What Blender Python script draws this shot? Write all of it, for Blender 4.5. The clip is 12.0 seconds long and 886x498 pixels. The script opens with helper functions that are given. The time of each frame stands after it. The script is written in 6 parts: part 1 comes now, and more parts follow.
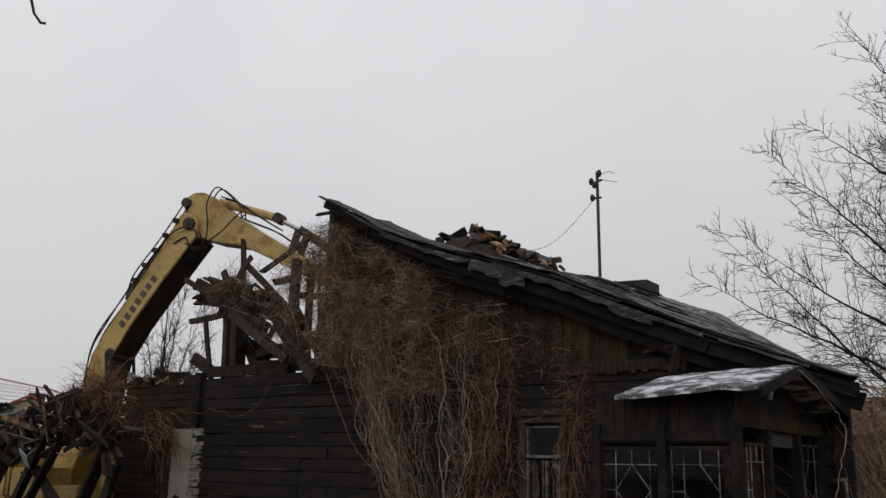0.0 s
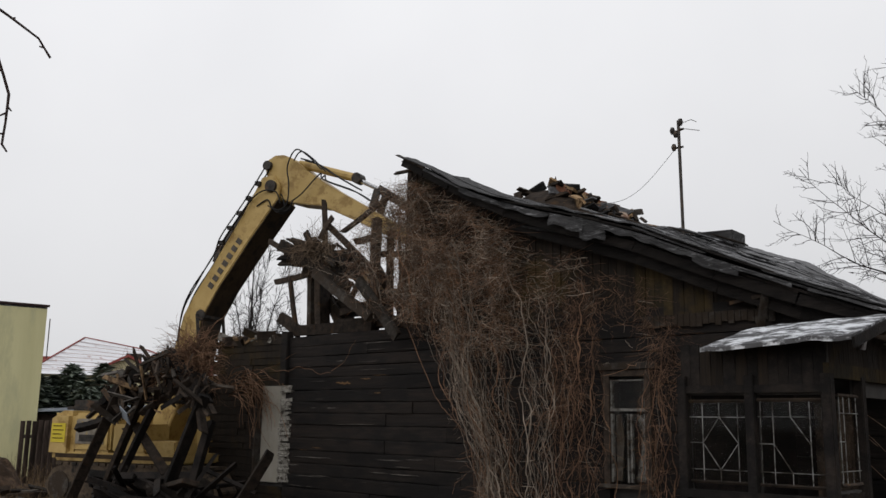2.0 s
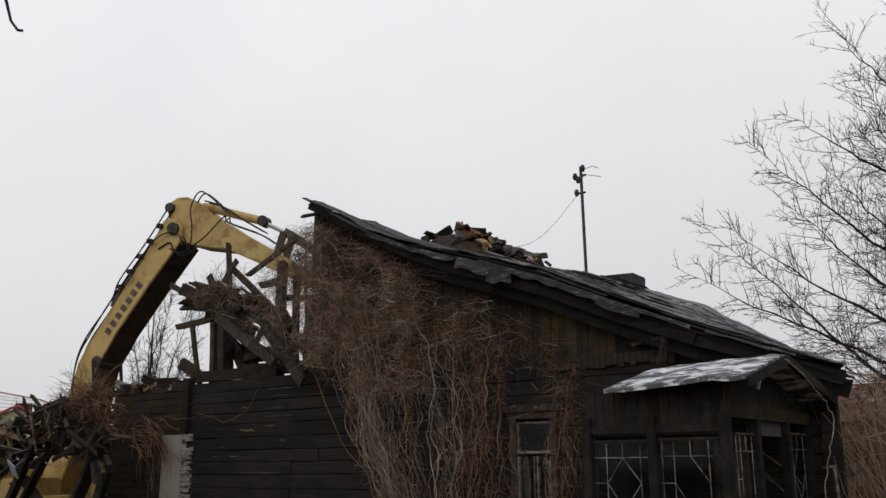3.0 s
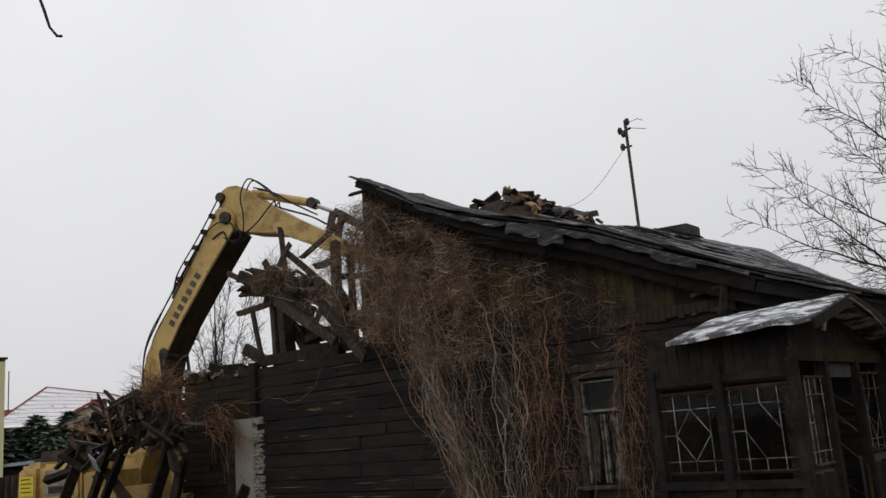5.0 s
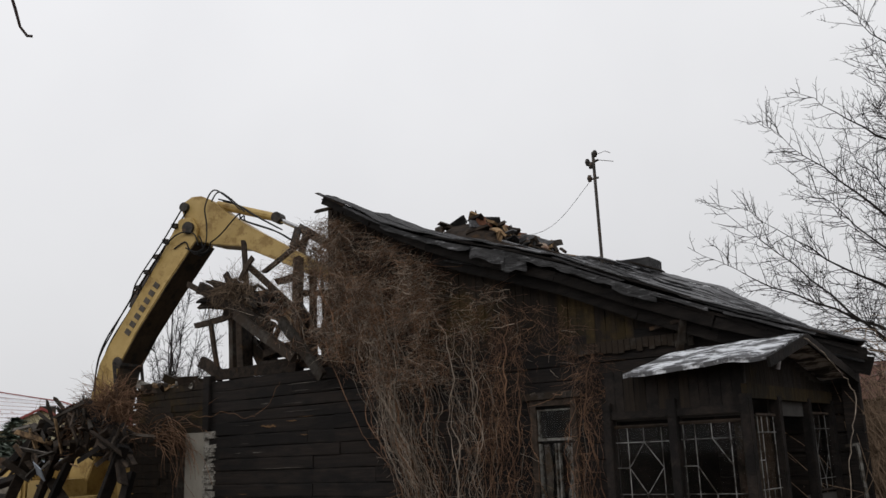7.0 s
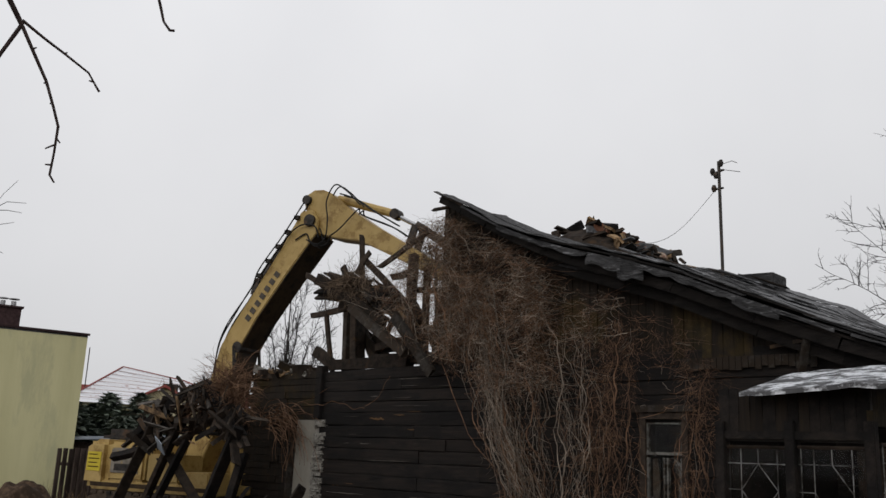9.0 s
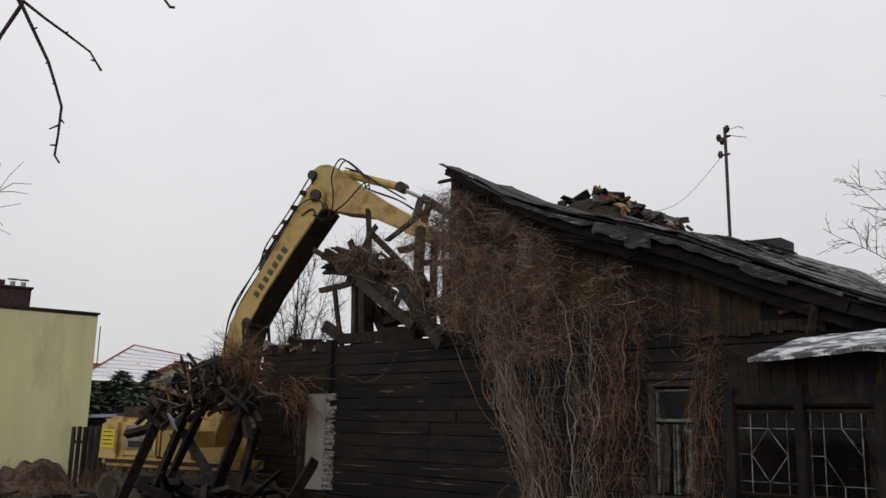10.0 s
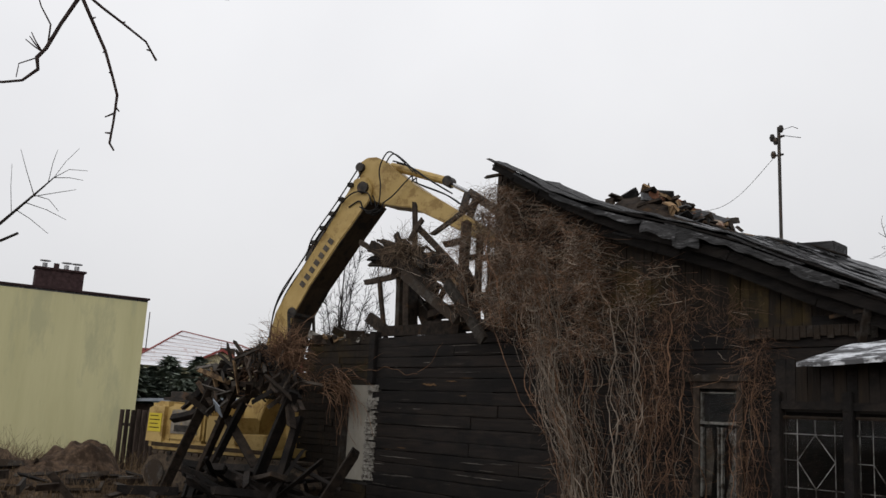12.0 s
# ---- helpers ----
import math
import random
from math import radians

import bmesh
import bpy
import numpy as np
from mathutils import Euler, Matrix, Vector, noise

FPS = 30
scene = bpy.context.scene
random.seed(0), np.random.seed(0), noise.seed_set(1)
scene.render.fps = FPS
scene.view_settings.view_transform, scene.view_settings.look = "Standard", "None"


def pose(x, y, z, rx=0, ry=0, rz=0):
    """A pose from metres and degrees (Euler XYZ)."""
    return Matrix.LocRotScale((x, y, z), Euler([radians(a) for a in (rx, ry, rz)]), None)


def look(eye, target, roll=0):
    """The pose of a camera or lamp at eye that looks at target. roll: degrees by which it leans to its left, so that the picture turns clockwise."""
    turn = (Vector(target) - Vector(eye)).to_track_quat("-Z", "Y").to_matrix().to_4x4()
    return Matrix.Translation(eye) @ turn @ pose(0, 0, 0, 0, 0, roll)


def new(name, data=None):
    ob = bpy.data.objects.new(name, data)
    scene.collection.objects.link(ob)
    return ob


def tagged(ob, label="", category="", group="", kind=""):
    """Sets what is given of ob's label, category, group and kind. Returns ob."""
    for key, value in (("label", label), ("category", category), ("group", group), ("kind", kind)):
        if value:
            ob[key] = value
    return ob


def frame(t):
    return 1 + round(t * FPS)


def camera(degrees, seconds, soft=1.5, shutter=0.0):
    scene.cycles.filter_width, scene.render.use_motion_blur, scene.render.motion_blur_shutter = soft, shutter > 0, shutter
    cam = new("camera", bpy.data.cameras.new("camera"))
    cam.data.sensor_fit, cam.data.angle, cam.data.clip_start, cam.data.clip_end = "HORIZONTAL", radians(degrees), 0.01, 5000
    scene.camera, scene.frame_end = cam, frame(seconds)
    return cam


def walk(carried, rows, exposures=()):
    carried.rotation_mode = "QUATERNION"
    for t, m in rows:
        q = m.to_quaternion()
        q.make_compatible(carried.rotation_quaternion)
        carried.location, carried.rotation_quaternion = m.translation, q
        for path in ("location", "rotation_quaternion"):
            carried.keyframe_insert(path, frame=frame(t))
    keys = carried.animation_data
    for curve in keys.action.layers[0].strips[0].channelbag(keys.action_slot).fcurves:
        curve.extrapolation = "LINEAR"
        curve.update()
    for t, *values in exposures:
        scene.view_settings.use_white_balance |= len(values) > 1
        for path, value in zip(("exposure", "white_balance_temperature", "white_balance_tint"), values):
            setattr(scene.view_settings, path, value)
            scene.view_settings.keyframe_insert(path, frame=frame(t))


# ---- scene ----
cam = camera(52.0, 12.0, soft=1.5)
EYE = (0.0, 0.0, 1.9)
# seconds, tilt, lean, turn: hand-held, standing on one spot
TURNS = [
    (0.0, 103.65, -1.30, 38.17),
    (0.5, 103.04, -1.41, 39.09),
    (1.0, 102.39, -0.91, 40.36),
    (1.5, 102.87, -0.39, 41.82),
    (2.0, 100.79, -0.91, 43.36),
    (2.5, 101.09, 0.80, 40.19),
    (3.0, 103.56, 0.33, 37.65),
    (3.5, 102.80, 2.97, 41.46),
    (3.7, 102.06, 3.60, 42.87),
    (5.3, 101.66, 4.39, 41.68),
    (5.5, 101.49, 4.37, 41.51),
    (6.0, 101.82, 3.00, 35.54),
    (6.5, 102.05, 1.96, 37.85),
    (7.0, 102.99, 1.99, 38.99),
    (7.5, 102.41, -0.06, 41.13),
    (7.7, 103.30, -1.05, 42.49),
    (9.3, 102.99, -2.43, 45.47),
    (9.5, 102.87, -1.95, 45.23),
    (10.0, 101.28, -1.38, 46.06),
    (10.5, 99.86, -0.83, 45.54),
    (11.0, 100.72, -1.42, 47.81),
    (11.5, 99.78, -1.26, 46.91),
    (12.0, 100.83, -3.30, 48.61),
]
EXPOSURES = [(0.0, -0.12), (0.7, 0.0), (1.3, 0.1), (2.5, 0.18), (3.0, 0.12), (3.7, 0.04), (5.5, 0.11), (7.0, 0.12), (9.5, 0.02), (10.5, 0.15), (12.0, 0.2)]
walk(cam, [(t, pose(*EYE, a, b, c)) for t, a, b, c in TURNS], EXPOSURES)

# ---- light: overcast winter sky ----
world = bpy.data.worlds.new("overcast_sky")
scene.world = world
world.use_nodes = True
wn, wl = world.node_tree.nodes, world.node_tree.links
wn.clear()
SUN_UP, SUN_TURN = radians(24), radians(200)
sky = wn.new("ShaderNodeTexSky")
sky.sky_type, sky.sun_disc = "NISHITA", False
sky.sun_elevation, sky.sun_rotation, sky.dust_density = SUN_UP, SUN_TURN, 4.0
grey = wn.new("ShaderNodeHueSaturation")
grey.inputs["Saturation"].default_value = 0.15
grey.inputs["Value"].default_value = 0.09
wl.new(sky.outputs[0], grey.inputs["Color"])
cloud_noise = wn.new("ShaderNodeTexNoise")
cloud_noise.inputs["Scale"].default_value = 1.6
cloud_noise.inputs["Detail"].default_value = 5.0
cloud_noise.inputs["Roughness"].default_value = 0.5
wcoord = wn.new("ShaderNodeTexCoord")
wl.new(wcoord.outputs["Generated"], cloud_noise.inputs["Vector"])
wramp = wn.new("ShaderNodeValToRGB")
wramp.color_ramp.elements[0].position, wramp.color_ramp.elements[0].color = 0.3, (0.80, 0.803, 0.832, 1)
wramp.color_ramp.elements[1].position, wramp.color_ramp.elements[1].color = 0.75, (0.948, 0.95, 0.97, 1)
wl.new(cloud_noise.outputs["Fac"], wramp.inputs[0])
wmix = wn.new("ShaderNodeMixRGB")
wmix.inputs[0].default_value = 0.88
wl.new(grey.outputs[0], wmix.inputs[1])
wl.new(wramp.outputs[0], wmix.inputs[2])
# an overcast sky is dimmer towards the horizon
wsep = wn.new("ShaderNodeSeparateXYZ")
wl.new(wcoord.outputs["Generated"], wsep.inputs[0])
wrange = wn.new("ShaderNodeMapRange")
wrange.inputs["From Min"].default_value, wrange.inputs["From Max"].default_value = 0.0, 0.55
wrange.inputs["To Min"].default_value, wrange.inputs["To Max"].default_value = 0.74, 1.08
wl.new(wsep.outputs["Z"], wrange.inputs["Value"])
wdim = wn.new("ShaderNodeMixRGB")
wdim.blend_type = "MULTIPLY"
wdim.inputs[0].default_value = 1.0
wl.new(wmix.outputs[0], wdim.inputs[1])
wl.new(wrange.outputs[0], wdim.inputs[2])
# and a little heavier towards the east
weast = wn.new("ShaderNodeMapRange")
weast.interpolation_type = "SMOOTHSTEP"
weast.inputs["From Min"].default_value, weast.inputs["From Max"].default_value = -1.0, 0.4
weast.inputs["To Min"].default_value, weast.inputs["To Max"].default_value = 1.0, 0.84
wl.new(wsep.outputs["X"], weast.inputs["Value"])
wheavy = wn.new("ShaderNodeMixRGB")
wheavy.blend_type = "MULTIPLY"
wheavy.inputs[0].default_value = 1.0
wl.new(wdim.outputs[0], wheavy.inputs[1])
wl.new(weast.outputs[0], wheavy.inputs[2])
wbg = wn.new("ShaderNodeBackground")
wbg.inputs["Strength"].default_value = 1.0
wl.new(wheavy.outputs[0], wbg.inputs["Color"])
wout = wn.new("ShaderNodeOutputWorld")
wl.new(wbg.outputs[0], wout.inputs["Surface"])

sun_data = bpy.data.lights.new("sun", "SUN")
sun_data.energy, sun_data.angle, sun_data.color = 0.6, radians(40), (1.0, 0.97, 0.93)
sun = new("sun", sun_data)
sun.matrix_world = look((8, -14, 18), (-8, 12, 2))


# ---- materials ----
def mat(name, c1, c2, scale=(6, 6, 6), rough=0.85, bump=0.3, fine=4.0, c3=None, amount=0.35, c3_scale=1.3, metal=0.0, vary=0.25, edge=(0.35, 0.7), island=False, spec=0.15, c3_map=None):
    """Two colours mixed by grain stretched with scale, a third in blotches, brightness varied from piece to piece."""
    m = bpy.data.materials.new(name)
    m.use_nodes = True
    n, l = m.node_tree.nodes, m.node_tree.links
    b = n["Principled BSDF"]
    geo = n.new("ShaderNodeNewGeometry")
    mp = n.new("ShaderNodeMapping")
    mp.inputs["Scale"].default_value = scale
    l.new(geo.outputs["Position"], mp.inputs["Vector"])
    g = n.new("ShaderNodeTexNoise")
    g.inputs["Scale"].default_value, g.inputs["Detail"].default_value, g.inputs["Roughness"].default_value = 1.0, 7.0, 0.65
    l.new(mp.outputs[0], g.inputs["Vector"])
    ramp = n.new("ShaderNodeValToRGB")
    ramp.color_ramp.elements[0].position, ramp.color_ramp.elements[0].color = edge[0], (*c1, 1)
    ramp.color_ramp.elements[1].position, ramp.color_ramp.elements[1].color = edge[1], (*c2, 1)
    l.new(g.outputs["Fac"], ramp.inputs[0])
    col = ramp.outputs[0]
    if c3:
        bn = n.new("ShaderNodeTexNoise")
        bn.inputs["Scale"].default_value, bn.inputs["Detail"].default_value, bn.inputs["Roughness"].default_value = c3_scale, 6.0, 0.7
        if c3_map:
            cm3 = n.new("ShaderNodeMapping")
            cm3.inputs["Scale"].default_value = c3_map
            l.new(geo.outputs["Position"], cm3.inputs["Vector"])
            l.new(cm3.outputs[0], bn.inputs["Vector"])
        else:
            l.new(geo.outputs["Position"], bn.inputs["Vector"])
        br = n.new("ShaderNodeValToRGB")
        br.color_ramp.elements[0].position, br.color_ramp.elements[1].position = 0.62 - amount * 0.4, 0.72 - amount * 0.4
        l.new(bn.outputs["Fac"], br.inputs[0])
        mx = n.new("ShaderNodeMixRGB")
        l.new(br.outputs[0], mx.inputs[0])
        l.new(col, mx.inputs[1])
        mx.inputs[2].default_value = (*c3, 1)
        col = mx.outputs[0]
    if vary:
        if island:
            rnd = geo.outputs["Random Per Island"]
        else:
            rnd = n.new("ShaderNodeObjectInfo").outputs["Random"]
        mr = n.new("ShaderNodeMapRange")
        mr.inputs["To Min"].default_value, mr.inputs["To Max"].default_value = 1 - vary, 1 + vary
        l.new(rnd, mr.inputs["Value"])
        hs = n.new("ShaderNodeHueSaturation")
        l.new(mr.outputs[0], hs.inputs["Value"])
        l.new(col, hs.inputs["Color"])
        col = hs.outputs[0]
    l.new(col, b.inputs["Base Color"])
    b.inputs["Specular IOR Level"].default_value = spec
    b.inputs["Roughness"].default_value, b.inputs["Metallic"].default_value = rough, metal
    if bump:
        fn = n.new("ShaderNodeTexNoise")
        fn.inputs["Scale"].default_value, fn.inputs["Detail"].default_value = fine, 8.0
        l.new(mp.outputs[0], fn.inputs["Vector"])
        bp = n.new("ShaderNodeBump")
        bp.inputs["Strength"].default_value, bp.inputs["Distance"].default_value = bump, 0.02
        l.new(fn.outputs["Fac"], bp.inputs["Height"])
        l.new(bp.outputs[0], b.inputs["Normal"])
    return m


M_LOG = mat("wet_dark_logs", (0.0105, 0.009, 0.0085), (0.023, 0.0175, 0.0145), (1.0, 8, 26), 0.8, 0.7, 3, (0.0085, 0.0075, 0.0072), 0.42, 1.0, vary=0.16, c3_map=(0.8, 1, 2.2))
M_CHAR = mat("black_wet_rotten_boards", (0.011, 0.0095, 0.0088), (0.026, 0.02, 0.0165), (8, 8, 8), 0.8, 0.7, 3, (0.0075, 0.0066, 0.0062), 0.4, 1.8, vary=0.22)
# verge boards: the shade under the roof edge is put into this near-black
M_VERGESHADE = mat("shade_black_verge_boards", (0.0048, 0.0042, 0.004), (0.015, 0.0125, 0.011), (3, 10, 10), 0.85, 0.8, 4, vary=0.4)
M_MUD = mat("mud_caked_steel", (0.045, 0.034, 0.025), (0.13, 0.096, 0.066), (6, 6, 6), 0.9, 0.8, 4, (0.02, 0.018, 0.016), 0.3, 3.0, vary=0.2)
# brown for the boom's shaded belly, also for notice lines and skirt stripe
M_SHADEBROWN = mat("shade_brown_belly_and_markings", (0.022, 0.014, 0.008), (0.06, 0.038, 0.018), (4, 4, 4), 0.6, 0.2, 5, (0.012, 0.009, 0.006), 0.3, 2.0, vary=0.1)
M_LOGPALE = mat("split_pale_log", (0.096, 0.054, 0.027), (0.18, 0.108, 0.054), (3, 10, 25), 0.8, 0.5)
M_GABLE = mat("weathered_gable_planks", (0.011, 0.009, 0.0078), (0.026, 0.019, 0.013), (20, 10, 1.2), 0.85, 0.6, 3, (0.036, 0.025, 0.010), 0.2, 0.9, vary=0.25)
M_MOSSY = mat("ochre_mossy_board", (0.022, 0.015, 0.007), (0.058, 0.041, 0.017), (14, 10, 2), 0.85, 0.5, 3, (0.02, 0.016, 0.01), 0.35, 2.0)
M_GREYW = mat("grey_weathered_timber", (0.02, 0.017, 0.015), (0.075, 0.066, 0.056), (9, 9, 9), 0.85, 0.7, 3, (0.03, 0.022, 0.016), 0.45, 2.5, vary=0.4)
M_DARKW = mat("rotten_dark_timber", (0.0155, 0.0125, 0.0105), (0.06, 0.044, 0.033), (8, 8, 8), 0.85, 0.7, 3, (0.07, 0.04, 0.02), 0.08, 3.0, vary=0.5)
M_RAWW = mat("fresh_broken_wood", (0.16, 0.1, 0.05), (0.34, 0.23, 0.13), (9, 9, 9), 0.8, 0.6, 3, (0.07, 0.045, 0.03), 0.3, 3.0, vary=0.4)
M_FELT = mat("wet_roofing_felt_with_frost", (0.028, 0.028, 0.03), (0.105, 0.105, 0.11), (1.1, 17, 17), 0.6, 0.7, 3, (0.34, 0.35, 0.37), 0.14, 1.0, vary=0.1, spec=0.4, c3_map=(2.2, 15, 15))
M_FELTEDGE = mat("torn_felt_edge", (0.010, 0.010, 0.0105), (0.045, 0.044, 0.045), (2.0, 16, 16), 0.7, 0.9, 4, (0.14, 0.14, 0.145), 0.12, 1.0, vary=0.4, spec=0.25, c3_map=(3, 16, 16))
M_FELTGREY = mat("weathered_grey_felt", (0.038, 0.038, 0.041), (0.12, 0.12, 0.125), (1.1, 15, 15), 0.55, 0.6, 3, (0.012, 0.012, 0.013), 0.2, 1.0, vary=0.1, spec=0.4, c3_map=(1.2, 11, 11))
M_SNOWROOF = mat("snow_dusted_felt", (0.035, 0.035, 0.037), (0.13, 0.13, 0.135), (2, 12, 12), 0.75, 0.6, 3, (0.62, 0.64, 0.67), 0.38, 1.0, vary=0.0, c3_map=(3.2, 5.5, 5.5))
M_DUSTY = mat("dusty_grey_cover", (0.13, 0.115, 0.095), (0.28, 0.25, 0.21), (4, 4, 4), 0.7, 0.2, 4, (0.36, 0.25, 0.08), 0.2, 3.0, vary=0)
M_PLASTER = mat("pale_plaster", (0.25, 0.232, 0.195), (0.32, 0.3, 0.26), (4, 4, 2), 0.9, 0.15, 4, (0.17, 0.145, 0.11), 0.12, 1.5, vary=0.1)
M_ROUGHPL = mat("rough_mortar", (0.17, 0.16, 0.14), (0.36, 0.345, 0.31), (14, 14, 14), 0.95, 1.0, 3, (0.06, 0.052, 0.044), 0.3, 9.0, vary=0.1)
M_WINFRAME = mat("peeling_white_paint", (0.09, 0.086, 0.078), (0.22, 0.215, 0.2), (12, 12, 5), 0.8, 0.4, 4, (0.04, 0.033, 0.026), 0.35, 7.0, vary=0.3)
M_LATTICE = mat("grey_white_lattice", (0.1, 0.1, 0.098), (0.23, 0.23, 0.225), (12, 12, 5), 0.75, 0.2, 4, (0.04, 0.036, 0.03), 0.35, 7.0, vary=0.4)
M_YELLOW = mat("worn_yellow_paint", (0.385, 0.262, 0.086), (0.475, 0.335, 0.125), (3, 3, 3), 0.5, 0.15, 5, (0.27, 0.17, 0.05), 0.25, 2.6, vary=0.1, spec=0.35)
M_YBRIGHT = mat("faded_yellow_sticker", (0.5, 0.39, 0.035), (0.56, 0.45, 0.05), (3, 3, 3), 0.5, 0.05, vary=0)
M_STEEL = mat("dark_greasy_steel", (0.02, 0.019, 0.018), (0.07, 0.062, 0.055), (7, 7, 7), 0.5, 0.3, 4, (0.09, 0.055, 0.035), 0.2, 4.0, metal=0.4)
M_CHROME = mat("bright_rod", (0.5, 0.5, 0.5), (0.6, 0.6, 0.6), (5, 5, 5), 0.25, 0.0, metal=1.0, vary=0)
M_RUBBER = mat("black_rubber", (0.012, 0.012, 0.012), (0.03, 0.03, 0.03), (9, 9, 9), 0.6, 0.2)
M_LETTER = mat("dark_lettering", (0.06, 0.053, 0.045), (0.12, 0.1, 0.08), (9, 9, 9), 0.6, 0.0, vary=0)
M_VINEGREY = mat("dry_grey_vine", (0.105, 0.088, 0.072), (0.38, 0.315, 0.25), (5, 5, 2), 0.9, 0.0, vary=0.6, island=True)
M_VINEBROWN = mat("dry_brown_vine", (0.07, 0.04, 0.026), (0.24, 0.14, 0.085), (3, 3, 3), 0.9, 0.0, vary=0.55, island=True)
M_BARK = mat("wet_grey_bark", (0.012, 0.01, 0.0095), (0.038, 0.032, 0.029), (6, 6, 3), 0.9, 0.3, vary=0.2)
M_SPLIT = mat("grey_split_wood", (0.05, 0.045, 0.04), (0.16, 0.145, 0.13), (5, 10, 30), 0.85, 0.4, vary=0.6)
M_TWIGDARK = mat("dark_twig_bark", (0.02, 0.013, 0.012), (0.06, 0.042, 0.038), (30, 30, 30), 0.8, 0.3, vary=0.0)
M_BUSH = mat("brown_brush", (0.07, 0.05, 0.034), (0.2, 0.145, 0.1), (3, 3, 3), 0.9, 0.0, vary=0.5, island=True)
M_THICKET = mat("dry_brown_thicket", (0.12, 0.083, 0.056), (0.3, 0.215, 0.15), (3, 3, 3), 0.9, 0.0, vary=0.5, island=True)
M_GROUND = mat("muddy_ground_with_dead_grass", (0.05, 0.037, 0.026), (0.18, 0.13, 0.086), (2.4, 2.4, 2.4), 0.95, 0.9, 6, (0.05, 0.032, 0.021), 0.4, 0.5, vary=0)
M_EARTH = mat("heaped_earth", (0.03, 0.02, 0.014), (0.12, 0.078, 0.05), (7, 7, 7), 0.95, 1.0, 5, (0.03, 0.019, 0.012), 0.35, 2.5, vary=0)
M_GRASS = mat("dead_grass", (0.06, 0.04, 0.024), (0.19, 0.13, 0.075), (3, 3, 3), 0.9, 0.0, vary=0.5, island=True)
M_RENDER = mat("yellowish_render", (0.5, 0.475, 0.27), (0.58, 0.55, 0.325), (1.6, 1.6, 0.2), 0.9, 0.08, 8, (0.45, 0.435, 0.265), 0.3, 1.0, vary=0, c3_map=(0.9, 0.9, 0.22))
M_BRICKDARK = mat("dark_chimney_brick", (0.026, 0.016, 0.017), (0.06, 0.036, 0.036), (8, 8, 8), 0.9, 0.4, vary=0.2)
M_BRICKRED = mat("old_red_brick", (0.1, 0.045, 0.028), (0.22, 0.11, 0.07), (8, 8, 8), 0.9, 0.5, 3, (0.35, 0.28, 0.22), 0.25, 5.0, vary=0.4)
M_METAL = mat("galvanised_metal", (0.25, 0.25, 0.26), (0.42, 0.42, 0.43), (6, 6, 6), 0.5, 0.1, metal=0.5)
M_TILESNOW = mat("red_tiles_under_snow", (0.3, 0.14, 0.12), (0.42, 0.22, 0.19), (4, 4, 4), 0.85, 0.3, 4, (0.78, 0.79, 0.82), 0.75, 0.9, vary=0.08)
M_TILERED = mat("red_roof_tiles", (0.2, 0.05, 0.045), (0.3, 0.09, 0.08), (5, 5, 5), 0.8, 0.3, vary=0.2)
M_CREAM = mat("cream_house_wall", (0.5, 0.45, 0.29), (0.58, 0.52, 0.35), (1, 1, 1), 0.9, 0.05, vary=0)
M_NEEDLE = mat("dark_conifer_needles", (0.13, 0.16, 0.13), (0.23, 0.26, 0.21), (3, 3, 3), 0.8, 0.0, vary=0.4, island=True)
M_FENCE = mat("dark_fence_boards", (0.03, 0.022, 0.018), (0.08, 0.06, 0.05), (8, 8, 2), 0.9, 0.4, vary=0.35)
M_SHEET = mat("blue_grey_sheet_metal", (0.2, 0.23, 0.27), (0.32, 0.35, 0.39), (2, 2, 2), 0.6, 0.05, vary=0.1)
M_BARNBRICK = mat("dim_barn_brick", (0.05, 0.03, 0.022), (0.1, 0.06, 0.045), (3, 3, 3), 0.9, 0.3, vary=0)
M_CLAY = mat("red_brown_far_roof", (0.07, 0.034, 0.027), (0.13, 0.066, 0.05), (2, 2, 2), 0.9, 0.2, 5, (0.5, 0.51, 0.54), 0.1, 1.2, vary=0.1)
M_TILEPINK = mat("snowy_tile_edges", (0.42, 0.34, 0.33), (0.55, 0.48, 0.47), (4, 4, 4), 0.85, 0.2, vary=0.1)
M_BLACK = mat("dark_grey_backing", (0.03, 0.029, 0.028), (0.07, 0.066, 0.062), (2, 2, 2), 0.95, 0.2, vary=0)

M_GLASS = bpy.data.materials.new("dusty_window_glass")
M_GLASS.use_nodes = True
_b = M_GLASS.node_tree.nodes["Principled BSDF"]
_b.inputs["Base Color"].default_value = (0.85, 0.85, 0.84, 1)
_b.inputs["Transmission Weight"].default_value = 1.0
_b.inputs["Roughness"].default_value = 0.03
_b.inputs["IOR"].default_value = 1.16


